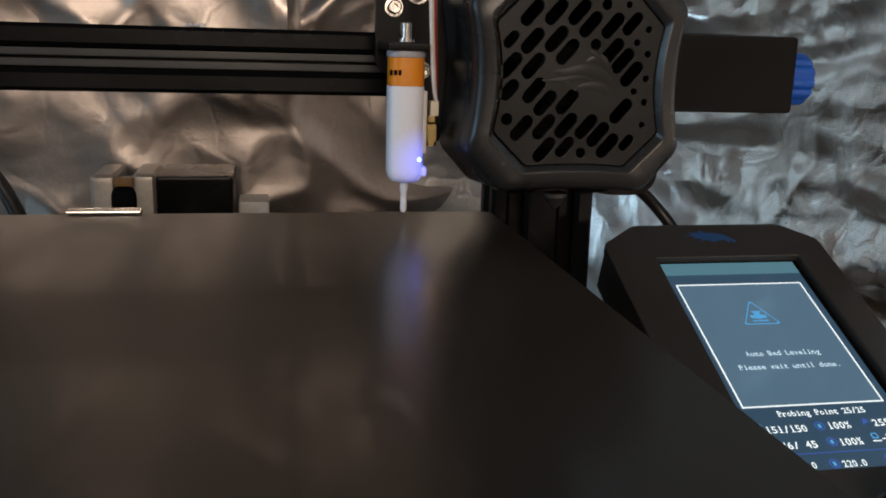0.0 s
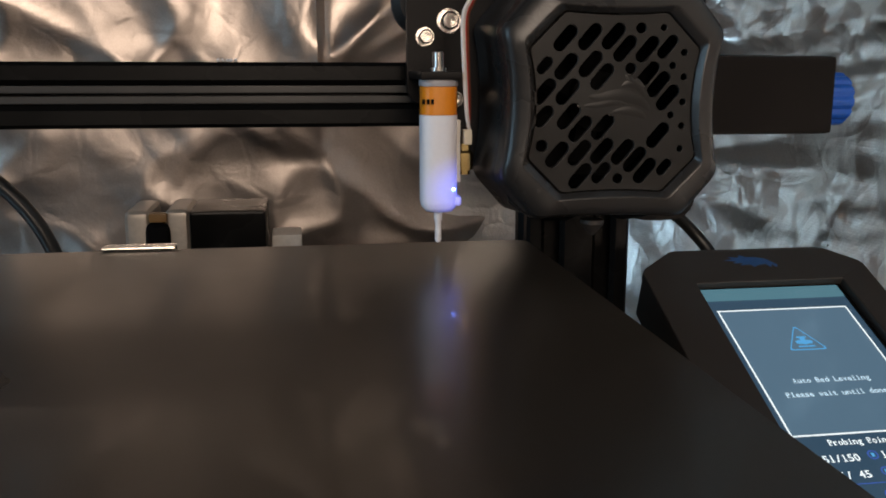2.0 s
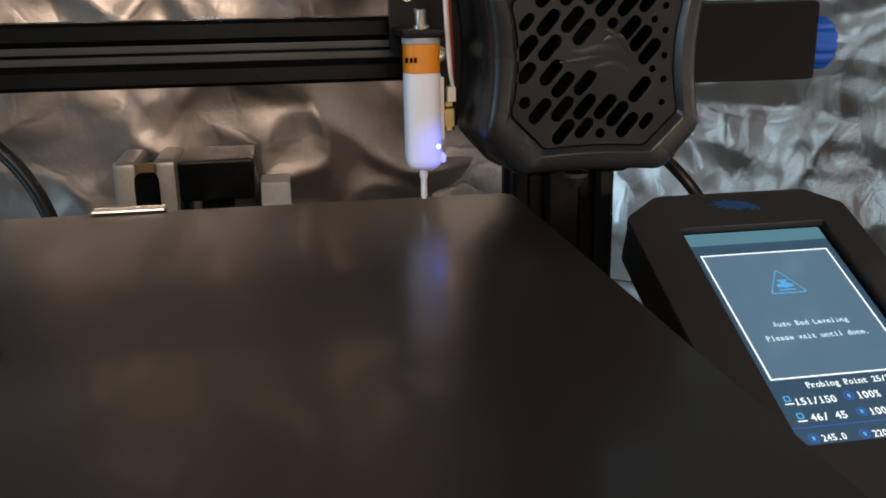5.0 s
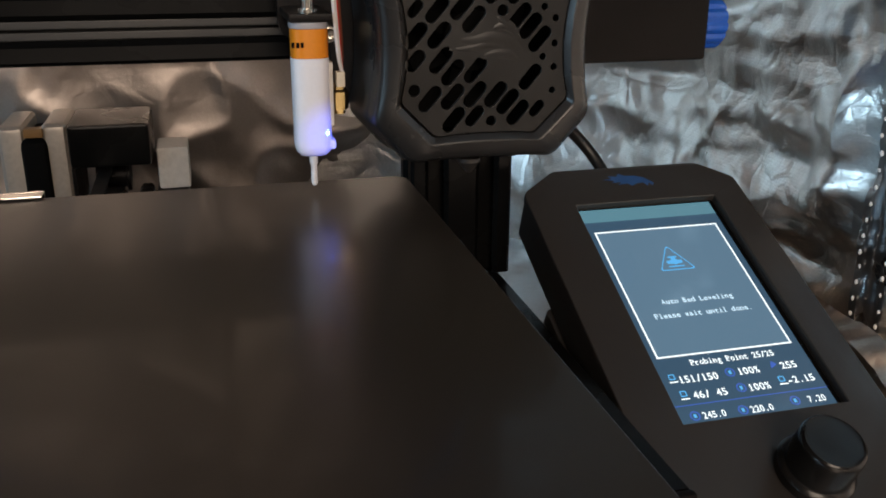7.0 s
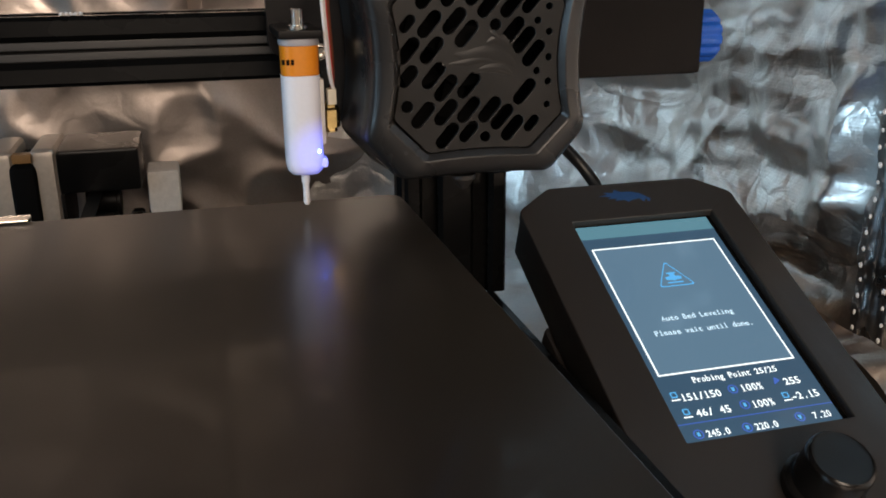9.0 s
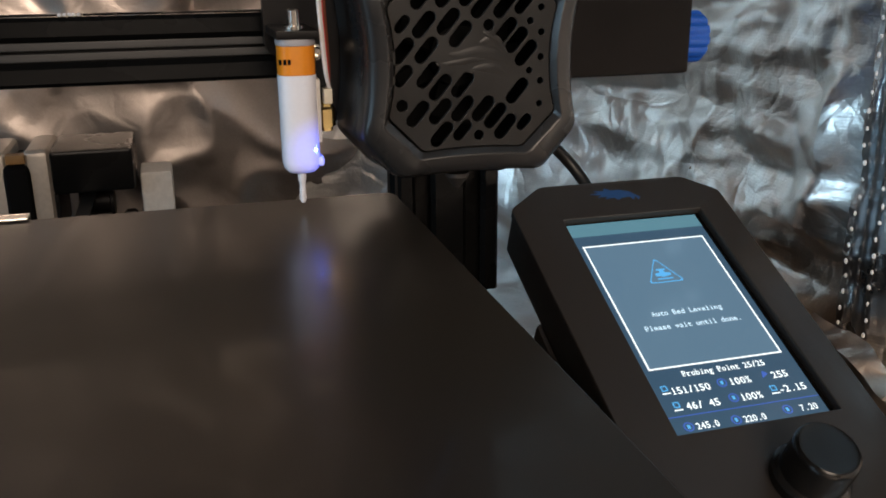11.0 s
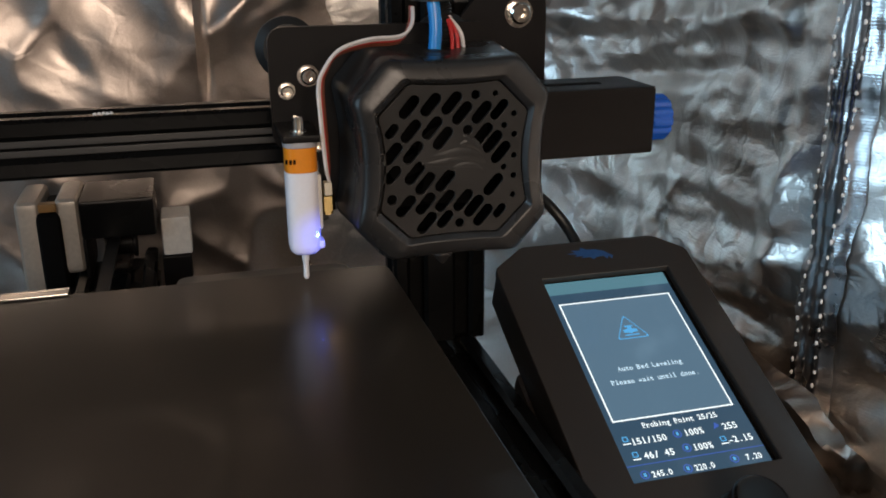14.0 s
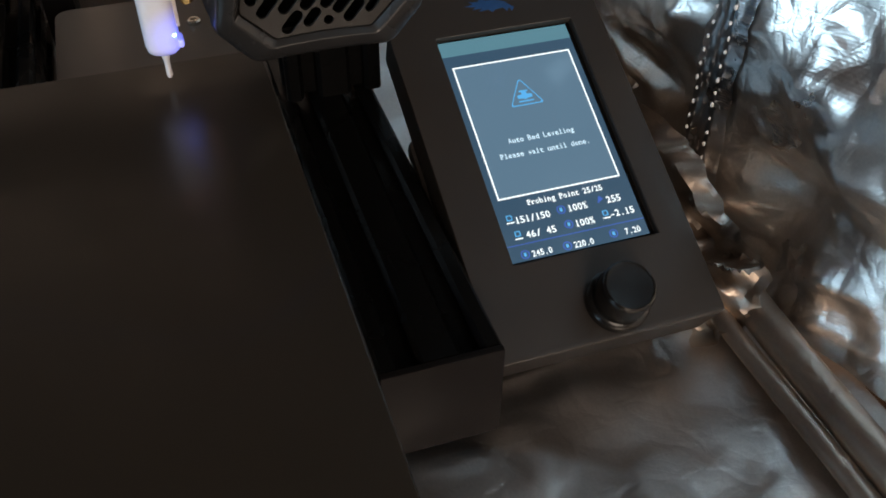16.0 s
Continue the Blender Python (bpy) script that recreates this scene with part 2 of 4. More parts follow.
def sheet2d(outer, holes, thick, m, bevel=0.0):
    """A flat piece of a given thickness with real holes: points in its plane, laid by m."""
    cu = bpy.data.curves.new("tmp", "CURVE")
    cu.dimensions, cu.fill_mode, cu.extrude, cu.bevel_depth, cu.bevel_resolution = "2D", "BOTH", thick / 2, bevel, 1
    for loop in [outer] + holes:
        sp = cu.splines.new("POLY")
        sp.points.add(len(loop) - 1)
        for q, (x, y) in zip(sp.points, loop):
            q.co = (x, y, 0, 1)
        sp.use_cyclic_u = True
    ob = bpy.data.objects.new("tmp", cu)
    me = bpy.data.meshes.new_from_object(ob)
    bm = bmesh.new()
    bm.from_mesh(me)
    bmesh.ops.remove_doubles(bm, verts=bm.verts[:], dist=1e-6)
    bpy.data.objects.remove(ob)
    bpy.data.curves.remove(cu)
    bpy.data.meshes.remove(me)
    bm.transform(m)
    return bm


def glide(points, n):
    """Points along a smooth line through the given ones."""
    p = [Vector(points[0])] + [Vector(q) for q in points] + [Vector(points[-1])]
    out = []
    for i in range(1, len(p) - 2):
        for k in range(n):
            t = k / n
            a, b, c, d = p[i - 1], p[i], p[i + 1], p[i + 2]
            out.append(0.5 * ((2 * b) + (c - a) * t + (2 * a - 5 * b + 4 * c - d) * t * t + (3 * b - a - 3 * c + d) * t ** 3))
    return out + [p[-2]]


def hose(points, radius, n=8, sides=12, ribs=0.0, bm=None):
    """A round cable or tube along a smooth line; ribs: depth of its corrugation."""
    line = glide(points, n)
    up = Vector((0.13, 0.31, 0.94)).normalized()
    secs = []
    for i, q in enumerate(line):
        d = (line[min(i + 1, len(line) - 1)] - line[max(i - 1, 0)]).normalized()
        a = d.cross(up).normalized()
        b = d.cross(a).normalized()
        r = radius + (ribs if i % 2 else 0)
        secs.append([q + a * r * math.cos(6.283185 * k / sides) + b * r * math.sin(6.283185 * k / sides) for k in range(sides)])
    return loft(secs, bm=bm)


def round_poly(corners, r, seg=4):
    """Rounds the corners of a polygon."""
    out = []
    n = len(corners)
    for i in range(n):
        a, b, c = (Vector(corners[(i + k) % n]) for k in (-1, 0, 1))
        u, v = (a - b), (c - b)
        ru = min(r, u.length * 0.45, v.length * 0.45)
        p, q = b + u.normalized() * ru, b + v.normalized() * ru
        for k in range(seg + 1):
            t = k / seg
            out.append(tuple((1 - t) ** 2 * p + 2 * t * (1 - t) * b + t * t * q))
    return out


def slot_profile(w, h, slots_w, slots_h):
    """The outline of a slotted aluminium bar, w by h, with V slots along its four sides."""
    half, neck, deep, bed = 0.0046, 0.0030, 0.0018, 0.0058
    def side(length, k):
        pts = [(0.0012, 0.0)]
        for j in range(k):
            c = length * (j + 0.5) / k
            pts += [(c - half, 0), (c - neck, deep), (c - neck - 0.001, bed), (c + neck + 0.001, bed), (c + neck, deep), (c + half, 0)]
        return pts + [(length - 0.0012, 0.0)]
    out = [(x, y) for x, y in side(w, slots_w)]
    out += [(w - y, x) for x, y in side(h, slots_h)]
    out += [(w - x, h - y) for x, y in side(w, slots_w)]
    out += [(y, h - x) for x, y in side(h, slots_h)]
    return [(x - w / 2, y - h / 2) for x, y in out]


def bar(profile, start, axis, length, bm=None):
    """A slotted bar from start along x, y or z."""
    def lay(x, y, d):
        return {"x": (start[0] + d, start[1] + x, start[2] + y), "y": (start[0] + x, start[1] + d, start[2] + y),
                "z": (start[0] + x, start[1] + y, start[2] + d)}[axis]
    return loft([[lay(x, y, d) for x, y in profile] for d in (0, length)], bm=bm)


def hex_bolt(at, axis="y", r=0.0042, bm=None):
    """A bolt head with its socket and washer; axis points out of the wall, towards -y for 'y'."""
    sgn = -1 if axis == "y" else 1
    own = lathe([(0, 0), (r * 1.35, 0), (r * 1.35, sgn * 0.0008), (r, sgn * 0.0008), (r, sgn * 0.0032), (r * 0.8, sgn * 0.0040),
                 (r * 0.48, sgn * 0.0040), (r * 0.44, sgn * 0.0020), (0, sgn * 0.0020)], at, axis, 18)
    return merge(own, bm)


def ridged(p, s):
    return 1 - abs(noise.noise(p * s)) * 2


def crumple(u, v, seed, amount, fine=1.0):
    """Depth of the folds of a hanging foil sheet."""
    p = Vector((u, v, seed))
    q = p + noise.noise_vector(p * 6.0) * 0.030
    big = noise.noise(q * 4.5) * 0.7
    folds = ridged(q + Vector((0, 0, 3)), 10.0) ** 2 * 0.34 + ridged(Vector((q.x * 14, q.y * 16, seed + 9)), 1.0) ** 2 * 0.24
    mid = ridged(q + noise.noise_vector(q * 25) * 0.012 + Vector((0, 0, 5)), 26) * 0.19 * fine
    small = ridged(q + noise.noise_vector(q * 60) * 0.005 + Vector((0, 0, 7)), 58) * 0.075 * fine
    return amount * (big + folds + mid + small)


def zigzag(t):
    return abs(t % 1.0 - 0.5) * 2 - 0.5


def make_creases(seed, count, low, high, slope):
    """Straight sharp folds: direction, folds a metre, phase and depth of each set."""
    rng = random.Random(seed)
    out = []
    for k in range(count):
        a = rng.uniform(0, math.pi)
        f = low * (high / low) ** (k / (count - 1))
        out.append((math.cos(a), math.sin(a), f, rng.random(), slope / f, rng.uniform(0, 50)))
    return out


def creases(u, v, sets, patch=9.0, wave=0.014):
    """Depth of sharp facets, each set of folds breaking off where its patch ends."""
    w = noise.noise_vector(Vector((u * 11, v * 11, 3.3))) * wave
    x, y = u + w.x, v + w.y
    d = 0.0
    for cx, cy, f, ph, a, s in sets:
        m = noise.noise(Vector((u * patch + s, v * patch, s))) * 2.2
        if m > 0:
            d += a * min(1.0, m) * zigzag((x * cx + y * cy) * f + ph)
    return d


def foil(name, origin, du, dv, normal, lu, lv, nu, nv, material, seed, amount, label, category, fine=1.0, extra=None):
    bm = bmesh.new()
    o, du, dv, normal = Vector(origin), Vector(du), Vector(dv), Vector(normal)
    rows = []
    for j in range(nv + 1):
        row = []
        for i in range(nu + 1):
            u, v = lu * i / nu, lv * j / nv
            d = crumple(u, v, seed, amount, fine(u, v) if callable(fine) else fine)
            if extra:
                d += extra(u, v)
            row.append(bm.verts.new(o + du * u + dv * v + normal * d))
        rows.append(row)
    for j in range(nv):
        for i in range(nu):
            bm.faces.new((rows[j][i], rows[j][i + 1], rows[j + 1][i + 1], rows[j + 1][i]))
    ob = whole(name, bm, material, label, category, kind="structure", smooth=True)
    for poly in ob.data.polygons:
        poly.use_smooth = True
    return ob


# ---------------------------------------------------------------- the room round the tent, closed
RX0, RX1, RY0, RY1, RZ0, RZ1 = -1.15, 1.25, -1.45, 0.75, -0.75, 1.25
whole("floor", box(RX0, RX1, RY0, RY1, RZ0 - 0.05, RZ0), ROOM_FLOOR, "plain brown wooden floor of the room", "floor", kind="structure", smooth=False)
whole("wall_back", box(RX0, RX1, RY1, RY1 + 0.1, RZ0, RZ1), ROOM_WALL, "plain painted room wall behind the tent", "wall", kind="structure", smooth=False)
whole("wall_right", box(RX1, RX1 + 0.1, RY0, RY1, RZ0, RZ1), ROOM_WALL, "plain painted side wall of the room", "wall", kind="structure", smooth=False)
whole("wall_left", box(RX0 - 0.1, RX0, RY0, RY1, RZ0, RZ1), ROOM_WALL, "plain painted side wall of the room", "wall", kind="structure", smooth=False)
whole("wall_front", box(RX0, RX1, RY0 - 0.1, RY0, RZ0, RZ1), ROOM_WALL, "plain painted room wall", "wall", kind="structure", smooth=False)
whole("ceiling", box(RX0 - 0.1, RX1 + 0.1, RY0 - 0.1, RY1 + 0.1, RZ1, RZ1 + 0.1), ROOM_WALL, "plain painted room ceiling", "ceiling", kind="structure", smooth=False)
table = thing("table", (0.12, 0.2, -0.75), "brown wooden table under the foil tent", "table")
part("tabletop", box(-0.35, 0.60, -0.22, 0.62, -0.040, -0.0095, 0.002), TABLE, table)
for x in (-0.31, 0.56):
    for y in (-0.18, 0.58):
        part("leg", box(x - 0.025, x + 0.025, y - 0.025, y + 0.025, -0.75, -0.040, 0.003), TABLE, table)

# ---------------------------------------------------------------- the foil tent
XR, YB, XL, YF, ZT = 0.412, 0.500, -0.190, -0.130, 0.66


SIDE_SETS = make_creases(21, 15, 18, 105, 0.112)
BACK_SETS = make_creases(8, 7, 5, 26, 0.04)


def side_folds(u, v):
    """u runs from the back to the front, v up: the round bend at the back corner, the pocket and belly beside the seam, the overhang at the hem."""
    slack = max(0.0, u - 0.285)
    lean = -0.21 * slack * min(1, v / 0.05) + (0.24 * (v - 0.13 + math.hypot(v - 0.13, 0.025) - 0.0024) - 0.21 * v) * min(1, slack / 0.05)
    bend = 0.15
    turn = bend - math.sqrt(max(0.0, bend * bend - max(0.0, bend - u) ** 2))
    skirt = 0.020 * math.exp(-((v - 0.030) / 0.050) ** 2) * min(1, max(0, (0.262 - u) / 0.10))
    rise = min(1, max(0, (u - 0.232) / 0.022)) * min(1, max(0, (0.268 - u) / 0.015))
    pocket = (0.0095 + 0.0025 * noise.noise(Vector((u * 90, v * 110, 1.5)))) * rise * math.exp(-((v - 0.103 - (u - 0.25) * 0.6) / 0.027) ** 4)
    front = 0.013 * noise.noise(Vector((u * 24, v * 8, 2.0))) * min(1, slack / 0.04)
    roll = 0.016 * math.exp(-((v - 0.082) / 0.030) ** 2) * min(1, slack / 0.03)
    under = -0.009 * max(0.0, 1 - v / 0.055) ** 1.3 * min(1, slack / 0.03)
    calm = 0.25 + 0.75 * min(1, abs(u - 0.284) / 0.05)
    drape = 0.0035 * noise.noise(Vector((u * 75, v * 5, 6.0))) * math.exp(-((u - 0.245) / 0.03) ** 2) * min(1, max(0, (v - 0.11) / 0.05))
    return lean + under + pocket + front + roll + turn + skirt + drape + creases(u * 0.72, v, SIDE_SETS) * calm


def side_fine(u, v):
    """The slack front part of the side wall is smoother than the rest."""
    return 0.45 - 0.20 * min(1, max(0, (u - 0.29) / 0.04))


def back_folds(u, v):
    """The storage folds of the back wall: one upright, with its flap lying over, and two slanted."""
    x, z = u + XL, v
    t = x - 0.178 - 0.02 * (0.2 - z)
    up = 0.010 * max(0.0, 1 + t / 0.075) * (1 if t < 0 else max(0.0, 1 - t / 0.006)) if -0.075 < t < 0.006 else 0.0
    up *= min(1, max(0, (z - 0.105) / 0.05))
    d = (x - 0.10) * 0.55 + (z - 0.145)
    slant = 0.0035 * math.exp(-abs(d) / 0.016) * min(1, max(0, (0.19 - x) / 0.05))
    e = (x - 0.22) * 0.8 - (z - 0.19)
    slant2 = 0.006 * math.exp(-abs(e) / 0.014) * min(1, max(0, (x - 0.178) / 0.02))
    return up + slant + slant2 + creases(u, v, BACK_SETS, 5.0, 0.03)


foil("tent_back", (XL, YB, 0), (1, 0, 0), (0, 0, 1), (0, -1, 0), XR - XL, ZT, 240, 240, FOIL_DARKENED, 1.0, 0.010,
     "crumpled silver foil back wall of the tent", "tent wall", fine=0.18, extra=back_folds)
foil("tent_side", (XR, YB, 0), (0, -1, 0), (0, 0, 1), (-1, 0, 0), YB - YF, ZT, 340, 340, FOIL_SIDE, 5.3, 0.007,
     "crumpled quilted silver foil side wall of the tent", "tent wall", fine=side_fine, extra=side_folds)
foil("tent_far_side", (XL, YB, 0), (0, -1, 0), (0, 0, 1), (1, 0, 0), 0.11, ZT, 18, 60, FOIL_DARKENED, 8.1, 0.010,
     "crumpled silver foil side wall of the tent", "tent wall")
foil("tent_roof", (XL, YB, ZT), (1, 0, 0), (0, -1, 0), (0, 0, -1), XR - XL, YB - YF, 60, 60, FOIL_DARKENED, 2.7, 0.012,
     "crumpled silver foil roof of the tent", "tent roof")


FLOOR_SETS = make_creases(14, 7, 9, 34, 0.10)


def floor_folds(u, v):
    """Deeper folds in front of the printer, where nothing presses the cloth flat."""
    free = min(1, max(0, (v - 0.375) / 0.05))
    return -0.0035 + free * (crumple(u * 1.3, v * 1.3, 9.9, 0.009, 0.10) + creases(u, v, FLOOR_SETS, 8.0, 0.02))


foil("tent_floor", (XL, YB, -0.002), (1, 0, 0), (0, -1, 0), (0, 0, 1), XR - XL + 0.01, YB - YF, 150, 150, FLOOR_CLOTH, 4.4, 0.0075,
     "rumpled silver cloth floor of the tent", "tent floor", fine=1.0, extra=floor_folds)

# the sewn seam of the side wall: a tape strip with two rows of stitches
seam = thing("tent_seam", (0.395, 0.222, 0.0), "dark silver seam tape with two rows of white stitches", "seam", kind="structure")


def seam_line(y, z):
    u, v = YB - y, z
    d = crumple(u, v, 5.3, 0.007, side_fine(u, v)) + side_folds(u, v)
    return XR - d


def seam_y(z):
    y = 0.2105
    for _ in range(4):
        y = 0.2105 + 1.27 * (seam_line(y, z) - 0.400)
    return y + 0.002 * math.sin(z * 14 + 0.6)


def strip(y0, y1, out, z0, z1, n, across=16):
    """A tape along the seam, raised in narrow upright pleats and slightly puckered at each stitch."""
    own = bmesh.new()
    rows = []
    for j in range(n + 1):
        z = z0 + (z1 - z0) * j / n
        row = []
        for k in range(across + 1):
            f = k / across
            y = seam_y(z) + y0 + (y1 - y0) * f + 0.0008 * noise.noise(Vector((z * 40, f * 3, 1.0)))
            bulge = out * min(1, 6 * f, 6 * (1 - f)) * (0.62 + 0.38 * math.cos(f * 6.283185 * 4)) + 0.00018 * math.cos(z * 6.283185 / 0.0062)
            row.append(own.verts.new((seam_line(y, z) - 0.0012 - bulge, y, z)))
        rows.append(row)
    for a, b in zip(rows, rows[1:]):
        for k in range(across):
            own.faces.new((a[k], a[k + 1], b[k + 1], b[k]))
    return own


part("tape", strip(-0.0120, 0.0120, 0.0024, 0.026, 0.64, 300), TAPE, seam, angle=70)
rng = random.Random(4)
for dy in (-0.0070, 0.0062):
    st = bmesh.new()
    for k in range(98):
        z = 0.030 + k * 0.0062
        y = seam_y(z) + dy + rng.uniform(-0.0003, 0.0003)
        x = seam_line(y, z) - 0.0048
        r, h = rng.uniform(0.0005, 0.0008), rng.uniform(0.0008, 0.0012)
        lathe([(0, -h), (r * 0.8, -h * 0.6), (r, 0), (r * 0.8, h * 0.6), (0, h)], (x, y, z), "z", 6, bm=st)
    tagged(part("stitching", st, THREAD, seam, "row of white stitches"), kind="stuff")
# the crumpled flap standing along the foot of the side wall, and the stuffed hem in front of it
HEM_SETS = make_creases(33, 9, 24, 120, 0.36)
flap = bmesh.new()
rows = []
for j in range(27):
    f = j / 26
    row = []
    for i in range(131):
        u = 0.265 * i / 130
        y = 0.415 - u
        low = min(1, max(0, (u - 0.20) / 0.065))
        x = 0.368 + 0.023 * f + 0.006 * low
        z = -0.001 + (0.050 - 0.020 * low + 0.004 * noise.noise(Vector((u * 45, 0, 7)))) * f ** 1.4
        d = 1.5 * creases(u, f * 0.055, HEM_SETS, 16.0, 0.006) + 0.003 * noise.noise(Vector((u * 22, f * 1.5, 4)))
        row.append(flap.verts.new((x - d * 0.8, y, z + d * 0.5)))
    rows.append(row)
for a, b in zip(rows, rows[1:]):
    for k in range(130):
        flap.faces.new((a[k], a[k + 1], b[k + 1], b[k]))
flap_ob = whole("tent_flap", flap, HEM, "crumpled silver foil flap along the foot of the tent wall", "tent flap", kind="structure")
hem = thing("tent_hem", (0.396, 0.05, 0.0), "rolled silver foil hem along the tent floor", "tent hem")
part("roll", hose([(0.3975, 0.205, 0.012), (0.398, 0.170, 0.0095), (0.3985, 0.12, 0.008), (0.400, 0.05, 0.008), (0.399, -0.02, 0.008), (0.400, -0.10, 0.008)], 0.0070, 14, 18), HEM, hem)
part("edge", hose([(0.386, 0.200, 0.006), (0.3865, 0.150, 0.004), (0.389, 0.08, 0.003), (0.3885, 0.0, 0.003), (0.390, -0.10, 0.003)], 0.0040, 14, 14), HEM, hem)

# ---------------------------------------------------------------- printer base
BEDZ = 0.105
P4040 = slot_profile(0.040, 0.040, 2, 2)
P2020 = slot_profile(0.020, 0.020, 1, 1)
P4020 = slot_profile(0.040, 0.020, 2, 1)
base = thing("printer_frame", (0.1175, 0.30, 0.0), "black anodised aluminium frame of the printer on rubber feet", "printer frame")
for x in (0.266, -0.031):
    part("rail", bar(P4040, (x, 0.137, 0.027), "y", 0.205), ANODISED, base)
    part("end_cap", box(x - 0.020, x + 0.020, 0.134, 0.1368, 0.007, 0.047, 0.0008), BLACK_STEEL, base)
part("rail", bar(P4040, (0.1275, 0.137, 0.027), "y", 0.325), ANODISED, base)
part("crossbar", bar(P4040, (-0.0108, 0.270, 0.027), "x", 0.1180), ANODISED, base)
part("crossbar", bar(P4040, (0.1479, 0.270, 0.027), "x", 0.0978), ANODISED, base)
part("cover_plate", sheet2d(round_poly([(0.1585, 0.302), (0.2455, 0.302), (0.2455, 0.398), (0.1585, 0.398)], 0.008, 5), [], 0.002, Matrix.Translation((0, 0, 0.0483)), 0.0003), COVER, base, "dull grey-brown cover plate behind the bed")
part("bolt", lathe([(0, 0.0494), (0.0032, 0.0494), (0.0032, 0.0512), (0.0026, 0.0518), (0.0014, 0.0518), (0.0013, 0.0506), (0, 0.0506)], (0.2200, 0.3670, 0), "z", 18), CHROME, base, "bright steel bolt")
part("drawer_front", box(-0.0108, 0.1072, 0.136, 0.139, 0.009, 0.045, 0.0008), SHROUD, base)
part("drawer_front", box(0.1478, 0.2458, 0.136, 0.139, 0.009, 0.045, 0.0008), SHROUD, base)
for x in (0.2695, -0.0345):
    part("upright", bar(P4020, (x, 0.300, 0.0472), "z", 0.43), ANODISED, base)
for x in (0.266, -0.031):
    for y in (0.165, 0.32):
        part("foot", lathe([(0, -0.002), (0.0085, -0.002), (0.0095, 0.001), (0.0085, 0.007), (0, 0.007)], (x, y, 0), "z", 20), RUBBER, base)

# stepper of the bed belt at the back of the middle rail
motor = thing("stepper_motor", (0.125, 0.43, 0.006), "black stepper motor with pale metal ends beside the rail", "stepper motor")
part("end_plate", box(0.0810, 0.0935, 0.425, 0.467, 0.038, 0.0880, 0.004, 3), LAMINATE, motor, "pale metal motor end")
part("core", box(0.0900, 0.1040, 0.4235, 0.4655, 0.0380, 0.0820, 0.005, 3), INSIDE, motor, "black motor core")
part("end_plate", box(0.1005, 0.1125, 0.425, 0.467, 0.0475, 0.0885, 0.004, 3), LAMINATE, motor, "pale metal motor end")
part("bracket", box(0.1130, 0.1500, 0.416, 0.462, 0.0680, 0.0885, 0.002), ANODISED, motor, "black bracket over the belt pulley")
part("pulley", lathe([(0, -0.008), (0.008, -0.008), (0.008, -0.0065), (0.006, -0.006), (0.006, 0.006), (0.008, 0.0065), (0.008, 0.008), (0, 0.008)], (0.1300, 0.440, 0.058), "x", 20), BLACK_STEEL, motor, "toothed dark pulley")
part("bracket_cheek", box(0.1130, 0.1150, 0.418, 0.460, 0.0472, 0.0678, 0.0006), BLACK_STEEL, motor)
part("endstop", box(0.1520, 0.1672, 0.424, 0.448, 0.0535, 0.0745, 0.0015), WHITE_PLASTIC, motor, "white switch block")
part("endstop_base", box(0.1510, 0.1660, 0.422, 0.450, -0.002, 0.0533, 0.001), BLACK_STEEL, motor)
part("stand", box(0.082, 0.1035, 0.43, 0.462, -0.002, 0.0378, 0.001), BLACK_STEEL, motor)
bed_belt = box(0.1245, 0.1305, 0.15, 0.4290, 0.0640, 0.0652)
whole("drive_belt", bed_belt, RUBBER, "black toothed rubber belt above the middle rail", "belt", smooth=False)

# ---------------------------------------------------------------- print bed
bed = thing("print_bed", (0.1175, 0.1175, 0.06), "dark grey-brown satin flexible print bed plate", "print bed")


def bed_outline(inset, r):
    a, b = inset, 0.235 - inset
    return round_poly([(a, a), (b, a), (b, b), (a, b)], r, 6)


def slab(outline, z0, z1, chamfer=0.0004):
    c = Vector((0.1175, 0.1175))
    def ring(k, z):
        return [(c.x + (x - c.x) * k, c.y + (y - c.y) * k, z) for x, y in outline]
    k = 1 - chamfer / 0.1175
    return loft([ring(k, z0), ring(1, z0 + chamfer), ring(1, z1 - chamfer), ring(k, z1)])


part("build_surface", slab(bed_outline(0.0, 0.005), BEDZ - 0.0022, BEDZ), BED, bed, angle=25)
part("heater_plate", slab(bed_outline(0.0012, 0.004), BEDZ - 0.0060, BEDZ - 0.0023), BED_UNDER, bed)
for x in (0.025, 0.21):
    for y in (0.025, 0.21):
        coil = hose([(x + 0.0045 * math.cos(k * 1.05), y + 0.0045 * math.sin(k * 1.05), BEDZ - 0.026 + k * 0.00056) for k in range(36)], 0.0007, 1, 6)
        part("spring", coil, CHROME, bed, "steel levelling spring")
        part("levelling_wheel", lathe([(0, 0.060), (0.014, 0.060), (0.016, 0.063), (0.016, 0.068), (0.013, 0.071), (0, 0.071)], (x, y, 0), "z", 28), BLUE, bed)
part("carriage", box(0.020, 0.215, 0.08, 0.155, 0.0722, 0.0762, 0.001), BLACK_STEEL, bed)
part("carriage_arm", box(0.012, 0.040, 0.012, 0.222, 0.0765, 0.079, 0.0008), BLACK_STEEL, bed)
part("carriage_arm", box(0.195, 0.223, 0.012, 0.222, 0.0765, 0.079, 0.0008), BLACK_STEEL, bed)
for x in (0.098, 0.157):
    for y in (0.09, 0.145):
        part("wheel", lathe([(0, -0.0045), (0.009, -0.0045), (0.0118, -0.0015), (0.0118, 0.0015), (0.009, 0.0045), (0, 0.0045)], (x, y, 0.060), "x", 24), RUBBER, bed)

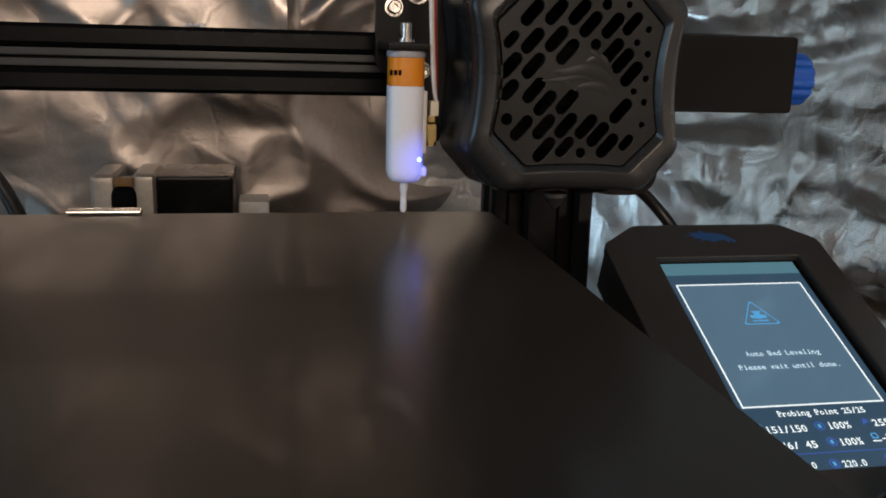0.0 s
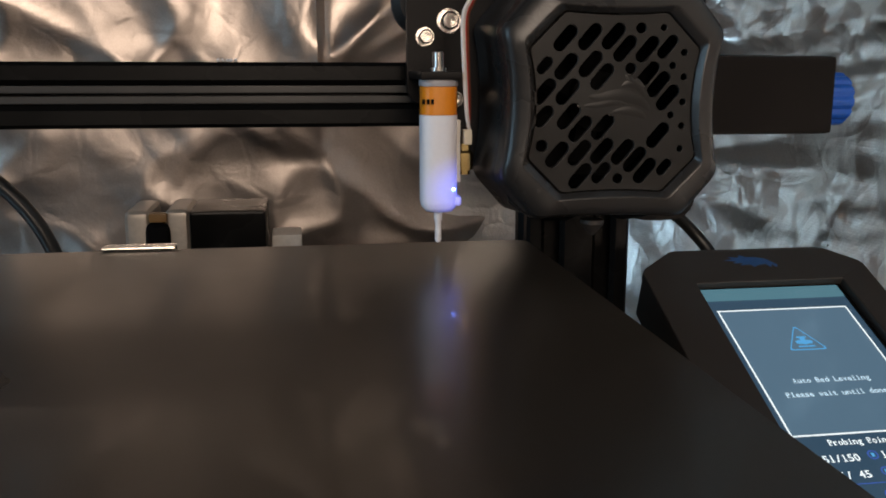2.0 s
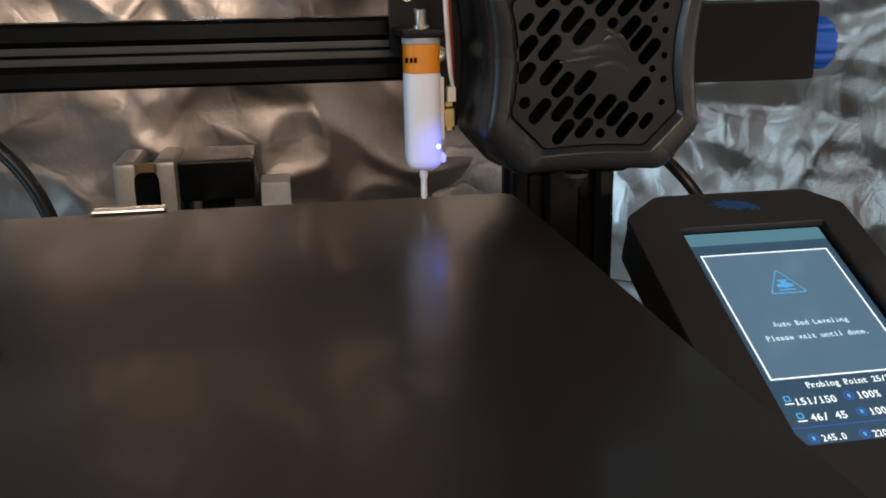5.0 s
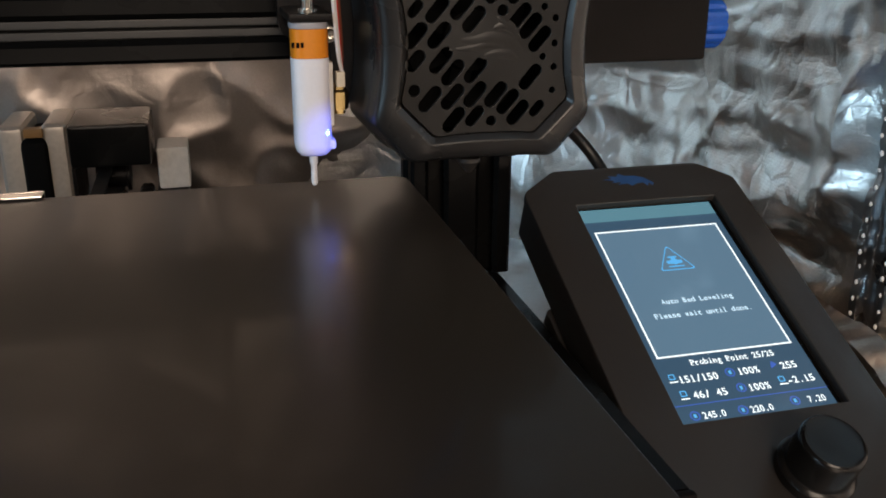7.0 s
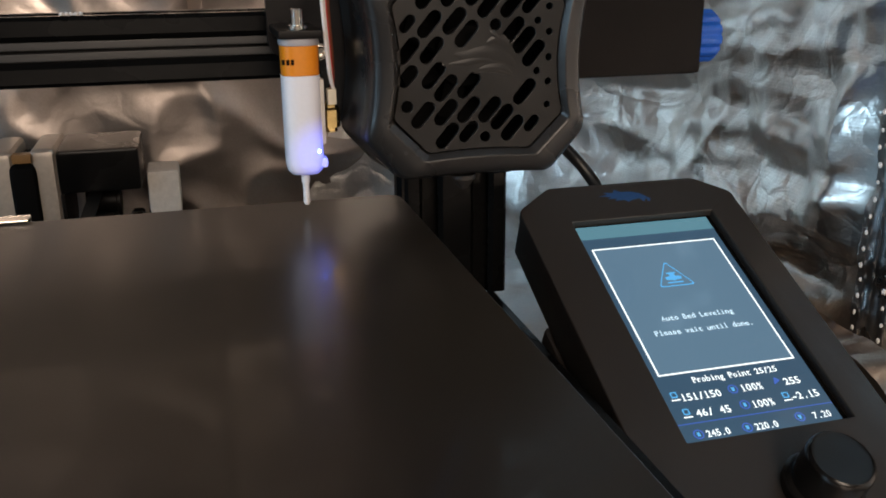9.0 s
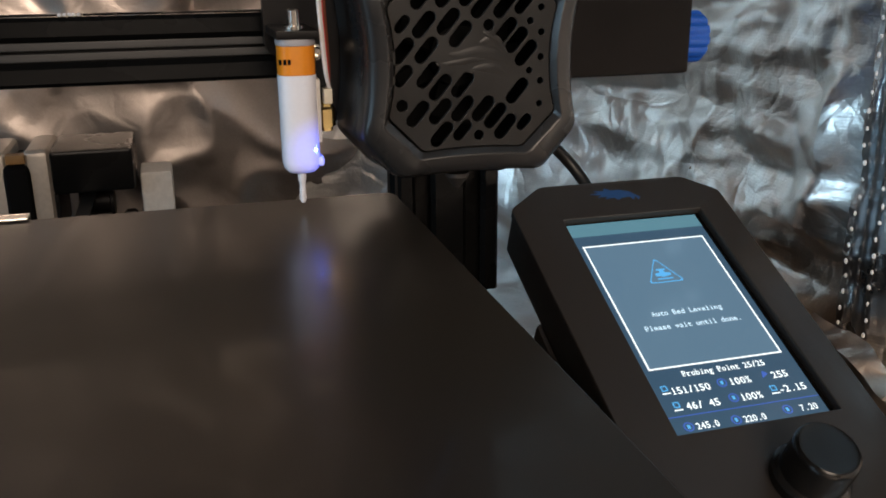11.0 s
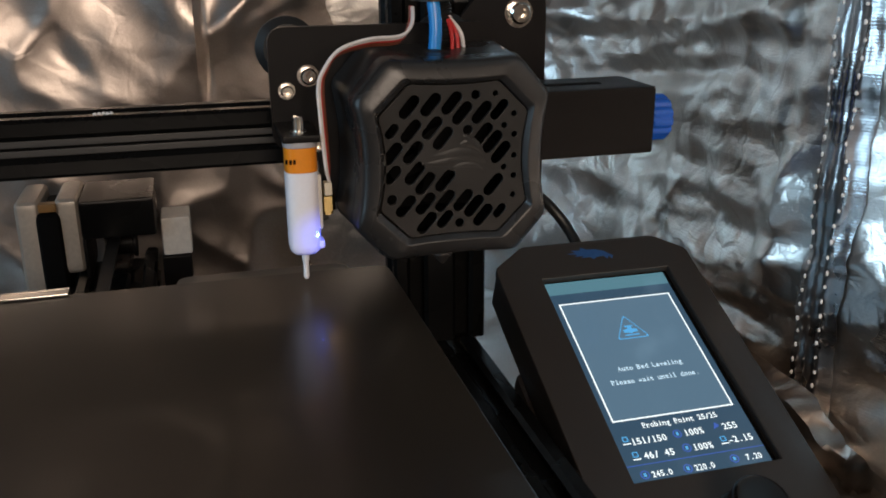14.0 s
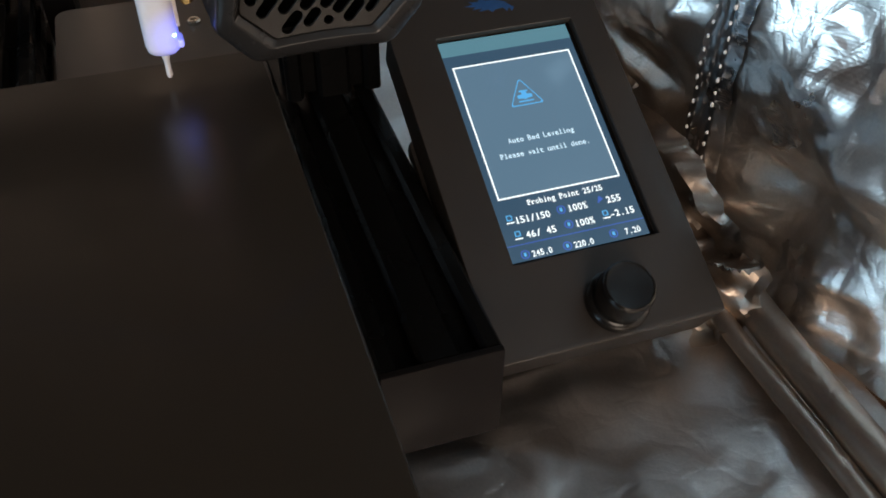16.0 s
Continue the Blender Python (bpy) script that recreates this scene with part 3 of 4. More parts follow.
clip = thing("bed_clip", (0.119, 0.236, BEDZ), "bright steel spring clip on the bed's back edge", "clip")
for dz0, dz1 in ((0.0004, 0.0012), (-0.0082, -0.0070)):
    cl = bmesh.new()
    box(0.1092, 0.1297, 0.2325, 0.2375, BEDZ + dz0, BEDZ + dz1, 0.0003, bm=cl)
    part("jaw", cl, CHROME, clip)
part("back_strip", box(0.1092, 0.1297, 0.2376, 0.2386, BEDZ - 0.0082, BEDZ + 0.0012, 0.0003), CHROME, clip)

# ---------------------------------------------------------------- gantry
gantry = thing("gantry", (0.12, 0.265, 0.140), "black slotted aluminium gantry beam with its plates and wheels", "printer gantry")
ZC = 0.150
part("beam", bar(P2020, (-0.050, 0.265, ZC), "x", 0.338), ANODISED, gantry)
part("belt", box(-0.05, 0.284, 0.2566, 0.2578, ZC - 0.0026, ZC - 0.0004, 0.0002), RUBBER, gantry, "black toothed belt in the slot")
part("belt", box(-0.05, 0.284, 0.2566, 0.2578, ZC + 0.0006, ZC + 0.0028, 0.0002), RUBBER, gantry, "black toothed belt in the slot")
XZ = Matrix(((1, 0, 0, 0), (0, 0, 1, 0), (0, 1, 0, 0), (0, 0, 0, 1)))


def xz(y):
    return Matrix.Translation((0, y, 0)) @ XZ


side_plate = round_poly([(0.2560, 0.1640), (0.2840, 0.1990), (0.3085, 0.1990), (0.3085, 0.1040), (0.2830, 0.1040), (0.2560, 0.1230)], 0.010, 5)
part("side_plate", sheet2d(side_plate, [], 0.003, xz(0.2772)), BLACK_STEEL, gantry)
far_plate = [(0.235 - x, z) for x, z in side_plate]
part("side_plate", sheet2d(far_plate, [], 0.003, xz(0.2772)), BLACK_STEEL, gantry)
for x, z in ((0.2970, 0.1140), (0.2970, 0.1880)):
    part("bolt", hex_bolt((x, 0.2756, z)), CHROME, gantry, "bright steel bolt")
    part("wheel", lathe([(0, -0.0052), (0.009, -0.0052), (0.0118, -0.0018), (0.0118, 0.0018), (0.009, 0.0052), (0, 0.0052)], (x + 0.0028, 0.2995, z), "y", 28), RUBBER, gantry)
    part("spacer", lathe([(0.005, 0.2788), (0.005, 0.2942)], (x + 0.0028, 0, z), "y", 16), CHROME, gantry)

tens = thing("belt_tensioner", (0.313, 0.258, 0.137), "black metal belt tensioner box with a blue hand knob", "belt tensioner")
tbox = box(0.2840, 0.3415, 0.2450, 0.2749, 0.1370, 0.1625, 0.0016, 2)
part("housing", tbox, BLACK_STEEL, tens)
part("slot", box(0.3020, 0.3240, 0.2560, 0.2600, 0.1622, 0.1628, 0.0002), INSIDE, tens, "dark slot in the top")
part("screw", lathe([(0, 0), (0.0036, 0), (0.0036, -0.0008), (0.0020, -0.0014), (0.0017, -0.0003), (0, -0.0003)], (0.2925, 0.2449, 0.1503), "y", 20), BLACK_STEEL, tens)
kn = bmesh.new()
ribs = []
for k in range(72):
    a = 6.283185 * k / 72
    r = 0.0086 + (0.0005 if (k % 6) < 4 else -0.0003)
    ribs.append((r * math.cos(a), r * math.sin(a)))
KX, KY, KZ = 0.3440, 0.2595, 0.1480
loft([[(KX, KY + p * s, KZ + q * s) for p, q in ribs] for s in (0.90,)] +
     [[(KX + d, KY + p * s, KZ + q * s) for p, q in ribs] for d, s in ((0.0010, 1.0), (0.0075, 1.0), (0.0090, 0.88))], bm=kn)
part("knob", kn, BLUE, tens, "bright blue ribbed knob", angle=50)
part("spindle", lathe([(0.0045, 0.3412), (0.0045, 0.3447)], (0, KY, KZ), "x", 20), BLACK_STEEL, tens)

# ---------------------------------------------------------------- print head
head = thing("hotend_carriage", (0.251, 0.225, 0.118), "black plastic print head cover with a slanted grille", "hotend carriage")
HX, HZ = 0.2517, 0.1488


def squircle(half_w, half_h, cut_x, cut_z, waist, r, seg=4):
    """A square with cut corners and hollow sides, centred on the head."""
    w, h, cx, cz = half_w, half_h, cut_x, cut_z
    bow = [(t, 1 - t * t) for t in (-0.66, -0.33, 0.0, 0.33, 0.66)]
    pts = [(-w, h - cz), (-w + cx, h)] + [(t * (w - cx), h - waist * 0.35 * k) for t, k in bow]
    pts += [(w - cx, h), (w, h - cz)] + [(w - waist * k, -t * (h - cz)) for t, k in bow]
    pts += [(w, -h + cz), (w - cx, -h)] + [(-t * (w - cx), -h + waist * 0.35 * k) for t, k in bow]
    pts += [(-w + cx, -h), (-w, -h + cz)] + [(-w + waist * k, t * (h - cz)) for t, k in bow]
    return round_poly(pts, r, seg)


def at_head(pts, y, dz=0.0):
    return [(HX + x / 1000, y, HZ + z / 1000 + dz) for x, z in pts]


OUT = lambda k: squircle(31.9 + k, 32.0 + k, 10.5, 12.0, 2.4, 2.6)
INN = lambda k: squircle(24.8 + k, 25.1 + k, 9.6, 9.6, 2.0, 1.2)
shell = loft([at_head(INN(-0.6), 0.2120), at_head(INN(-0.5), 0.2066), at_head(INN(-0.3), 0.2061), at_head(INN(0.8), 0.2050), at_head(INN(1.1), 0.2047), at_head(INN(1.5), 0.2046),
              at_head(OUT(-3.0), 0.2052), at_head(OUT(-1.4), 0.2059), at_head(OUT(-0.6), 0.2067), at_head(OUT(-0.1), 0.2080), at_head(OUT(0.1), 0.2098),
              at_head(OUT(0.5), 0.2130), at_head(OUT(-0.6), 0.2150), at_head(OUT(0.4), 0.2180), at_head(OUT(1.6), 0.2380),
              at_head(OUT(0.4), 0.2410)], caps=(False, True))
part("cover", shell, SHROUD, head, angle=28)
part("interior", loft([at_head(INN(-1.2), 0.2395), at_head(INN(-1.2), 0.2140)], caps=(True, False)), INSIDE, head)
slots = []
pit, per = 4.15, 8.5
edge = [(x, z) for x, z in INN(-0.9)]


def inside(px, pz, margin):
    return abs(px) < 23.8 - margin and abs(pz) < 24.0 - margin and abs(px) + abs(pz) < 38.0 - margin * 1.4


def stadium(cx, cz, length, width, ang, n=5):
    out = []
    r = width / 2
    h = length / 2 - r
    ca, sa = math.cos(ang), math.sin(ang)
    for k in range(n + 1):
        a = -math.pi / 2 + math.pi * k / n
        out.append((h + r * math.cos(a), r * math.sin(a)))
    for k in range(n + 1):
        a = math.pi / 2 + math.pi * k / n
        out.append((-h + r * math.cos(a), r * math.sin(a)))
    return [(cx + x * ca - y * sa, cz + x * sa + y * ca) for x, y in out]


def clearance(points, ring):
    """The least distance from points to the sides of a closed outline."""
    best = 99.0
    for (ax, az), (bx, bz) in zip(ring, ring[1:] + ring[:1]):
        ux, uz = bx - ax, bz - az
        ll = ux * ux + uz * uz + 1e-9
        for x, z in points:
            t = min(1, max(0, ((x - ax) * ux + (z - az) * uz) / ll))
            best = min(best, math.hypot(x - ax - t * ux, z - az - t * uz))
    return best


def try_slot(px, pz, lengths, width):
    if not inside(px, pz, 0.5):
        return
    for long, k in [(long, k) for k in (1.0, 0.9, 0.8, 0.7) for long in lengths[:3]]:
        s = stadium(px, pz, long * k, width * k, radians(49), 7)
        if clearance(s, edge) > 0.25 and all(inside(x, z, 0.2) for x, z in s) and all(clearance(s, o) > 0.30 for o in slots):
            slots.append(s)
            return


LONG = ((500, 85), (585, 80), (668, 78), (710, 118), (790, 120), (862, 112), (430, 175), (505, 178), (590, 170), (632, 212), (795, 205), (835, 238),
        (430, 262), (512, 262), (430, 345), (518, 345), (560, 388), (640, 382), (870, 283), (840, 412), (868, 447), (480, 475), (560, 470), (640, 465),
        (715, 468), (760, 495), (480, 550), (565, 550), (640, 540), (798, 535), (868, 523))
DOTS = ((445, 58, 3.4), (765, 50, 3.2), (845, 48, 2.1), (733, 185, 3.4), (425, 445, 3.6), (700, 560, 3.2), (923, 130, 2.2), (883, 175, 2.2), (925, 213, 2.2),
        (962, 167, 1.8), (962, 255, 1.8), (925, 298, 2.2), (883, 343, 2.2), (962, 337, 1.8), (925, 380, 2.2), (960, 413, 1.8), (923, 460, 2.1))
for a, b in LONG:
    try_slot((a - 679) / 12.5, (303 - b) / 12.5, (8.6, 7.8, 7.0), 3.8)
for a, b, d in DOTS:
    try_slot((a - 679) / 12.5, (303 - b) / 12.5, (d + 0.01,), d)
HM = Matrix.Translation((HX, 0.2068, HZ)) @ XZ @ Matrix.Diagonal((0.001, 0.001, 0.001, 1))
part("grille", sheet2d(edge, slots, 0.9, HM, 0.12), GRILLE, head, "dark grille with slanted slots", smooth=False)


def vane(name, points, wide, rise):
    """One swept, pointed ridge of the relief, in millimetres on the grille."""
    line = glide([(x, z, 0) for x, z in points], 6)
    n = len(line) - 1
    secs = []
    for i, q in enumerate(line):
        d = (line[min(i + 1, n)] - line[max(i - 1, 0)]).normalized()
        w = wide * max(0.06, math.sin(math.pi * (i + 0.3) / (n + 0.6)) ** 0.7)
        secs.append([(HX + (q.x - d.y * k * w) / 1000, 0.20643 - h * rise * w / wide, HZ + (q.y + d.x * k * w) / 1000) for k, h in ((-1, 0), (-0.45, 0.8), (0, 1.0), (0.45, 0.8), (1, 0))])
    return part(name, loft(secs), GRILLE, head, "glossy raised relief on the grille")


for points, wide in (([(-9.5, 2.4), (-4, 1.6), (2, 2.2), (8, 0.2), (11.5, -3.6)], 2.6), ([(-10.5, -0.6), (-5, -0.4), (0, 0.4), (5, -0.6)], 1.5),
                     ([(-2, -2.6), (3, -2.0), (7, -2.6), (10, -4.8)], 2.0), ([(1, 4.2), (4, 5.4), (6.5, 4.6), (9.8, 0.8)], 1.9),
                     ([(2.5, 8.0), (4.4, 6.4), (7, 3.0)], 1.1)):
    vane("relief", points, wide, 0.00042)
fan = lathe([(0, 0.2200), (0.0085, 0.2200), (0.0090, 0.2230), (0, 0.2230)], (HX, 0, HZ), "y", 28)
fan_ob = part("fan", fan, INSIDE, head, "black fan behind the grille", smooth=False)
for k in range(7):
    own = box(0.0085, 0.0185, -0.0006, 0.0006, -0.003, 0.003)
    own.transform(Matrix.Translation((HX, 0.2235, HZ)) @ Matrix.Rotation(6.283185 * k / 7, 4, "Y") @ Matrix.Rotation(0.6, 4, "X"))
    part("blade", own, INSIDE, fan_ob, smooth=False)
for x in (-0.012, 0.010):
    part("duct", loft([[(HX + x + a * k, 0.222 + b * k, z) for a, b in round_poly([(-0.006, -0.007), (0.006, -0.007), (0.006, 0.007), (-0.006, 0.007)], 0.002, 3)]
                       for z, k in ((0.1182, 1.0), (0.1160, 0.9), (0.1148, 0.6))]), INSIDE, head)
part("nozzle", lathe([(0, 0.1095), (0.0008, 0.1095), (0.0035, 0.1130), (0.0035, 0.1142), (0, 0.1142)], (HX, 0.222, 0), "z", 16), CASE, head, "small dark nozzle")
head_plate = round_poly([(0.1990, 0.1475), (0.1990, 0.1880), (0.2120, 0.1880), (0.2750, 0.1880), (0.2750, 0.1280), (0.2140, 0.1280), (0.2140, 0.1475)], 0.006, 5)
part("back_plate", sheet2d(head_plate, [], 0.003, xz(0.2440)), BLACK_STEEL, head)
for x, z, r in ((0.2043, 0.1675, 0.0021), (0.2116, 0.1722, 0.0027), (0.2136, 0.1490, 0.0018)):
    part("bolt", hex_bolt((x, 0.2424, z), "y", r), CHROME, head, "bright steel bolt")
for x in (0.2075, 0.2640):
    part("wheel", lathe([(0, 0.2600), (0.0085, 0.2600), (0.0110, 0.2630), (0.0110, 0.2660), (0.0085, 0.2690), (0, 0.2690)], (x, 0, 0.1790), "y", 26), RUBBER, head)
    part("axle", lathe([(0.0025, 0.2455), (0.0025, 0.2600)], (x, 0, 0.1790), "y", 12), CHROME, head)
part("tube_fitting", lathe([(0, 0.1800), (0.0042, 0.1800), (0.0042, 0.1806), (0.0030, 0.1812), (0, 0.1812)], (0.2505, 0.2250, 0), "z", 24), SHROUD, head)

# ---------------------------------------------------------------- levelling probe
probe = thing("levelling_probe", (0.2053, 0.222, 0.109), "milky white levelling probe with an orange band, lit blue", "levelling probe")
PX0, PY0 = 0.2053, 0.2220


def probe_ring(k, z, kx=1.0):
    pts = round_poly([(-0.0052, -0.0052), (0.0052, -0.0052), (0.0052, 0.0052), (-0.0052, 0.0052)], 0.0043, 7)
    return [(PX0 + x * k * kx, PY0 + y * k, z) for x, y in pts]


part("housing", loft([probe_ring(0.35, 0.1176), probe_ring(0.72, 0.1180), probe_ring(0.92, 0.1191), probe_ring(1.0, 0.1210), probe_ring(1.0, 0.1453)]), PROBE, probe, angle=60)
part("band", loft([probe_ring(0.98, 0.1454), probe_ring(0.98, 0.1532)]), ORANGE, probe, "glossy orange band")
for k in range(3):
    part("print_mark", box(PX0 - 0.0052 + k * 0.0012, PX0 - 0.0044 + k * 0.0012, PY0 - 0.00525 + (0.0006 if k == 0 else 0), PY0 - 0.0051 + (0.0006 if k == 0 else 0), 0.1484, 0.1498), INSIDE, probe)
part("top_ring", loft([probe_ring(1.02, 0.1533), probe_ring(1.04, 0.1540), probe_ring(1.0, 0.1550)]), GREY, probe, "grey plastic cap")
part("wire_slot", box(PX0 + 0.0046, PX0 + 0.0060, PY0 - 0.0028, PY0 + 0.0010, 0.1262, 0.1440, 0.0004), WHITE_PLASTIC, probe)
part("wire_lug", box(PX0 + 0.0042, PX0 + 0.0062, PY0 - 0.0038, PY0 + 0.0016, 0.1196, 0.1224, 0.0009), PROBE, probe)
part("diode", lathe([(0, -0.0005), (0.00035, -0.00035), (0.0005, 0), (0.00035, 0.00035), (0, 0.0005)], (0.2090, 0.2176, 0.1246), "z", 10), LED, probe, "lit blue diode")
part("pin", lathe([(0, 0.1084), (0.0006, 0.1086), (0.0010, 0.1094), (0.0009, 0.1118), (0.0010, 0.1121), (0.0009, 0.1124), (0.0009, 0.1146), (0.0012, 0.1152), (0.0012, 0.1180), (0, 0.1180)], (PX0, PY0, 0), "z", 14), PIN, probe, "milky plastic pin")
part("bracket", box(0.1995, 0.2112, 0.2160, 0.2423, 0.1551, 0.1574, 0.0006), BLACK_STEEL, probe, "black mounting bracket")
part("screw", lathe([(0, 0.1575), (0.0026, 0.1575), (0.0026, 0.1584), (0.0017, 0.1584), (0.0017, 0.1625), (0.0014, 0.1628), (0, 0.1628)], (0.2050, 0.2200, 0), "z", 18), CHROME, probe, "bright steel screw")
part("brass_valve", lathe([(0, 0.1270), (0.0018, 0.1270), (0.0018, 0.1284), (0.0027, 0.1284), (0.0027, 0.1335), (0.0020, 0.1342), (0.0020, 0.1362), (0, 0.1362)], (0.2148, 0.2330, 0), "z", 6), BRASS, probe, "brass fitting")
part("plug", box(0.2122, 0.2146, 0.2190, 0.2225, 0.1370, 0.1412, 0.0003), CREAM, probe, "cream wire plug")

# ---------------------------------------------------------------- wires and tubes
wires = thing("probe_wires", (0.2130, 0.225, 0.140), "flat ribbon of white, red and brown wires", "wires")
for k, mt in enumerate((W_WHITE, W_WHITE, W_RED, W_BROWN, W_BROWN)):
    o = 0.0010 * k
    line = [(0.2140, 0.2205 + o * 0.6, 0.1412), (0.2128 + o * 0.4, 0.2190 + o, 0.1470), (0.2117 + o * 0.5, 0.2185 + o, 0.1640), (0.2117 + o * 0.5, 0.2190 + o, 0.1715), (0.2132 + o * 0.4, 0.2195 + o, 0.1760 - o * 0.2),
            (0.2187, 0.2205 + o, 0.1824 - o * 0.5), (0.2283, 0.2220 + o, 0.1853 - o * 0.6), (0.2395, 0.2250 + o, 0.1858 - o * 0.6), (0.2440, 0.2285 + o, 0.1890), (0.2452, 0.2320 + o, 0.1940)]
    part("wire", hose(line, 0.00055, 8, 8), mt, wires)
tube = [(0.2505, 0.2250, 0.1800), (0.2510, 0.2260, 0.1900), (0.2490, 0.2300, 0.2040), (0.2430, 0.2380, 0.2200), (0.2280, 0.2480, 0.2420), (0.1950, 0.2560, 0.2540), (0.1550, 0.2610, 0.2400), (0.1260, 0.2620, 0.2219), (0.1147, 0.2620, 0.2158), (0.08, 0.262, 0.200), (0.02, 0.262, 0.185), (-0.06, 0.262, 0.180)]
whole("filament_tube", hose(tube, 0.0021, 12, 14), TUBE, "glossy blue filament tube rising from the print head", "tube")
loom = [(0.2570, 0.2330, 0.1800), (0.2555, 0.2340, 0.1920), (0.2525, 0.2360, 0.2080), (0.2480, 0.2420, 0.2250), (0.2380, 0.2520, 0.2480), (0.2150, 0.2620, 0.2750), (0.16, 0.27, 0.30)]
whole("cable_loom", hose(loom, 0.0027, 22, 12, 0.0006), CABLE, "black corrugated cable loom beside the blue tube", "cable loom")
for k, mt in enumerate((W_RED, W_RED, W_WHITE)):
    whole("loom_wire", hose([(0.2570 + 0.0022 * k, 0.2270 + 0.001 * k, 0.1795), (0.2572 + 0.0015 * k, 0.2290, 0.1850), (0.2562, 0.2325, 0.1905)], 0.0007, 6, 8), mt,
          ("red" if k < 2 else "white") + " insulated wire entering the print head", "wire")
tie = thing("cable_tie", (0.252, 0.231, 0.196), "black cable tie round the tube and loom", "cable tie")
part("strap", lathe([(0.0068, -0.0012), (0.0074, -0.0012), (0.0074, 0.0012), (0.0068, 0.0012), (0.0068, -0.0012)], (0.2520, 0.2315, 0.1960), "z", 24), CABLE, tie)
part("lock", box(0.2570, 0.2620, 0.2255, 0.2290, 0.1942, 0.1982, 0.0006), CABLE, tie)
whole("power_cable", hose([(-0.12, 0.43, 0.150), (-0.03, 0.43, 0.128), (0.010, 0.430, 0.112), (0.036, 0.430, 0.088), (0.050, 0.43, 0.055), (0.056, 0.43, 0.006), (0.060, 0.45, 0.002)], 0.0038, 10, 12),
      CABLE, "thick black cable curving down behind the bed", "cable")
whole("screen_cable", hose([(0.290, 0.330, 0.122), (0.318, 0.352, 0.104), (0.345, 0.362, 0.085), (0.358, 0.352, 0.066), (0.358, 0.325, 0.045), (0.350, 0.30, 0.024), (0.340, 0.29, 0.003)], 0.0028, 10, 12),
      CABLE, "black cable running behind the control screen", "cable")

# ---------------------------------------------------------------- control screen
TILT = 0.4406
SX, SY, SZ = 0.3059, 0.2633, 0.0795
SM = Matrix.Translation((SX, SY, SZ)) @ Matrix.Rotation(TILT, 4, "X") @ Matrix.Diagonal((0.001, 0.001, 0.001, 1))
panel = thing("control_screen", (SX + 0.027, SY - 0.06, 0.0), "matt black control screen case with a lit display and knob", "control screen")


def case_outline(k=0.0):
    return round_poly([(-18.0 - k, 9.0), (-3.5, 20.0 + k), (56.5, 20.0 + k), (68.5 + k, 10.5), (68.5 + k, -130.0 - k), (-17.0 - k, -130.0 - k)], 2.0, 3)


outer = case_outline()
window = round_poly([(-1.2, 1.2), (56.4, 1.2), (56.4, -96.8), (-1.2, -96.8)], 0.6, 2)
part("face", sheet2d(outer, [window], 2.4, SM @ Matrix.Translation((0, 0, 0.6)), 0.45), CASE, panel, angle=50)
body = loft([[(x, y, h) for x, y in case_outline(k)] for k, h in ((-0.2, -0.9), (0.0, -1.4), (-0.6, -17.0), (-3.0, -19.5))])
body.transform(SM)
part("body", body, CASE, panel, angle=50)
part("stand", loft([[(x, y, z) for x, y, z in ((SX - 0.0165, SY - 0.098, z0), (SX + 0.058, SY - 0.098, z0), (SX + 0.058, SY - 0.004, z1), (SX - 0.0050, SY - 0.004, z1), (SX - 0.0165, SY - 0.040, (z0 + z1) / 2))]
                    for z0, z1 in ((-0.002, -0.002), (SZ - 0.064, SZ - 0.022))]), CASE, panel)
part("foot", lathe([(0, -0.002), (0.010, -0.002), (0.012, 0.002), (0.0105, 0.009), (0.006, 0.013), (0, 0.013)], (SX + 0.012, SY - 0.088, 0.0), "z", 24), KNOB, panel, "glossy black rubber foot")
part("foot", lathe([(0, -0.002), (0.010, -0.002), (0.012, 0.002), (0.0105, 0.009), (0.006, 0.013), (0, 0.013)], (SX - 0.008, SY - 0.086, 0.0), "z", 24), KNOB, panel, "glossy black rubber foot")


clamp = box(-18.0, -7.0, -112.0, -29.0, -27.0, -18.0, 2.6, 3)
part("bracket", clamp, CASE, panel, "rounded black mounting bracket", m=SM)


def flat(x0, x1, y0, y1, h):
    """A thin piece of the display, in millimetres from its upper corner, y downwards."""
    own = box(x0, x1, -y1, -y0, h - 0.02, h + 0.02)
    own.transform(SM)
    return own


U = 95.0 / 480
display = part("display", flat(-1.0, 55.6, -1.0, 96.4, -0.50), INSIDE, panel, "lit blue-grey display")
part("background", flat(0, 53.9, 0, 95.0, -0.44), D_BACK, display, smooth=False)
part("header", flat(0, 53.9, 0, 6.6, -0.38), D_HEAD, display, smooth=False)
X0, X1, Y0, Y1 = 14 * U, 258 * U, 61.1 * U, 353.2 * U
part("popup", flat(X0, X1, Y0, Y1, -0.38), D_POP, display, smooth=False)
frame_bm = bmesh.new()
for a, b, c, d in ((X0 - .3, X1 + .3, Y0 - .3, Y0 + .35), (X0 - .3, X1 + .3, Y1 - .35, Y1 + .3), (X0 - .3, X0 + .35, Y0, Y1), (X1 - .35, X1 + .3, Y0, Y1)):
    merge(flat(a, b, c, d, -0.32), frame_bm)
part("popup_frame", frame_bm, D_WHITE, display, smooth=False)
part("divider", flat(0, 53.9, 88.4, 88.7, -0.38), D_DARKICON, display, smooth=False)


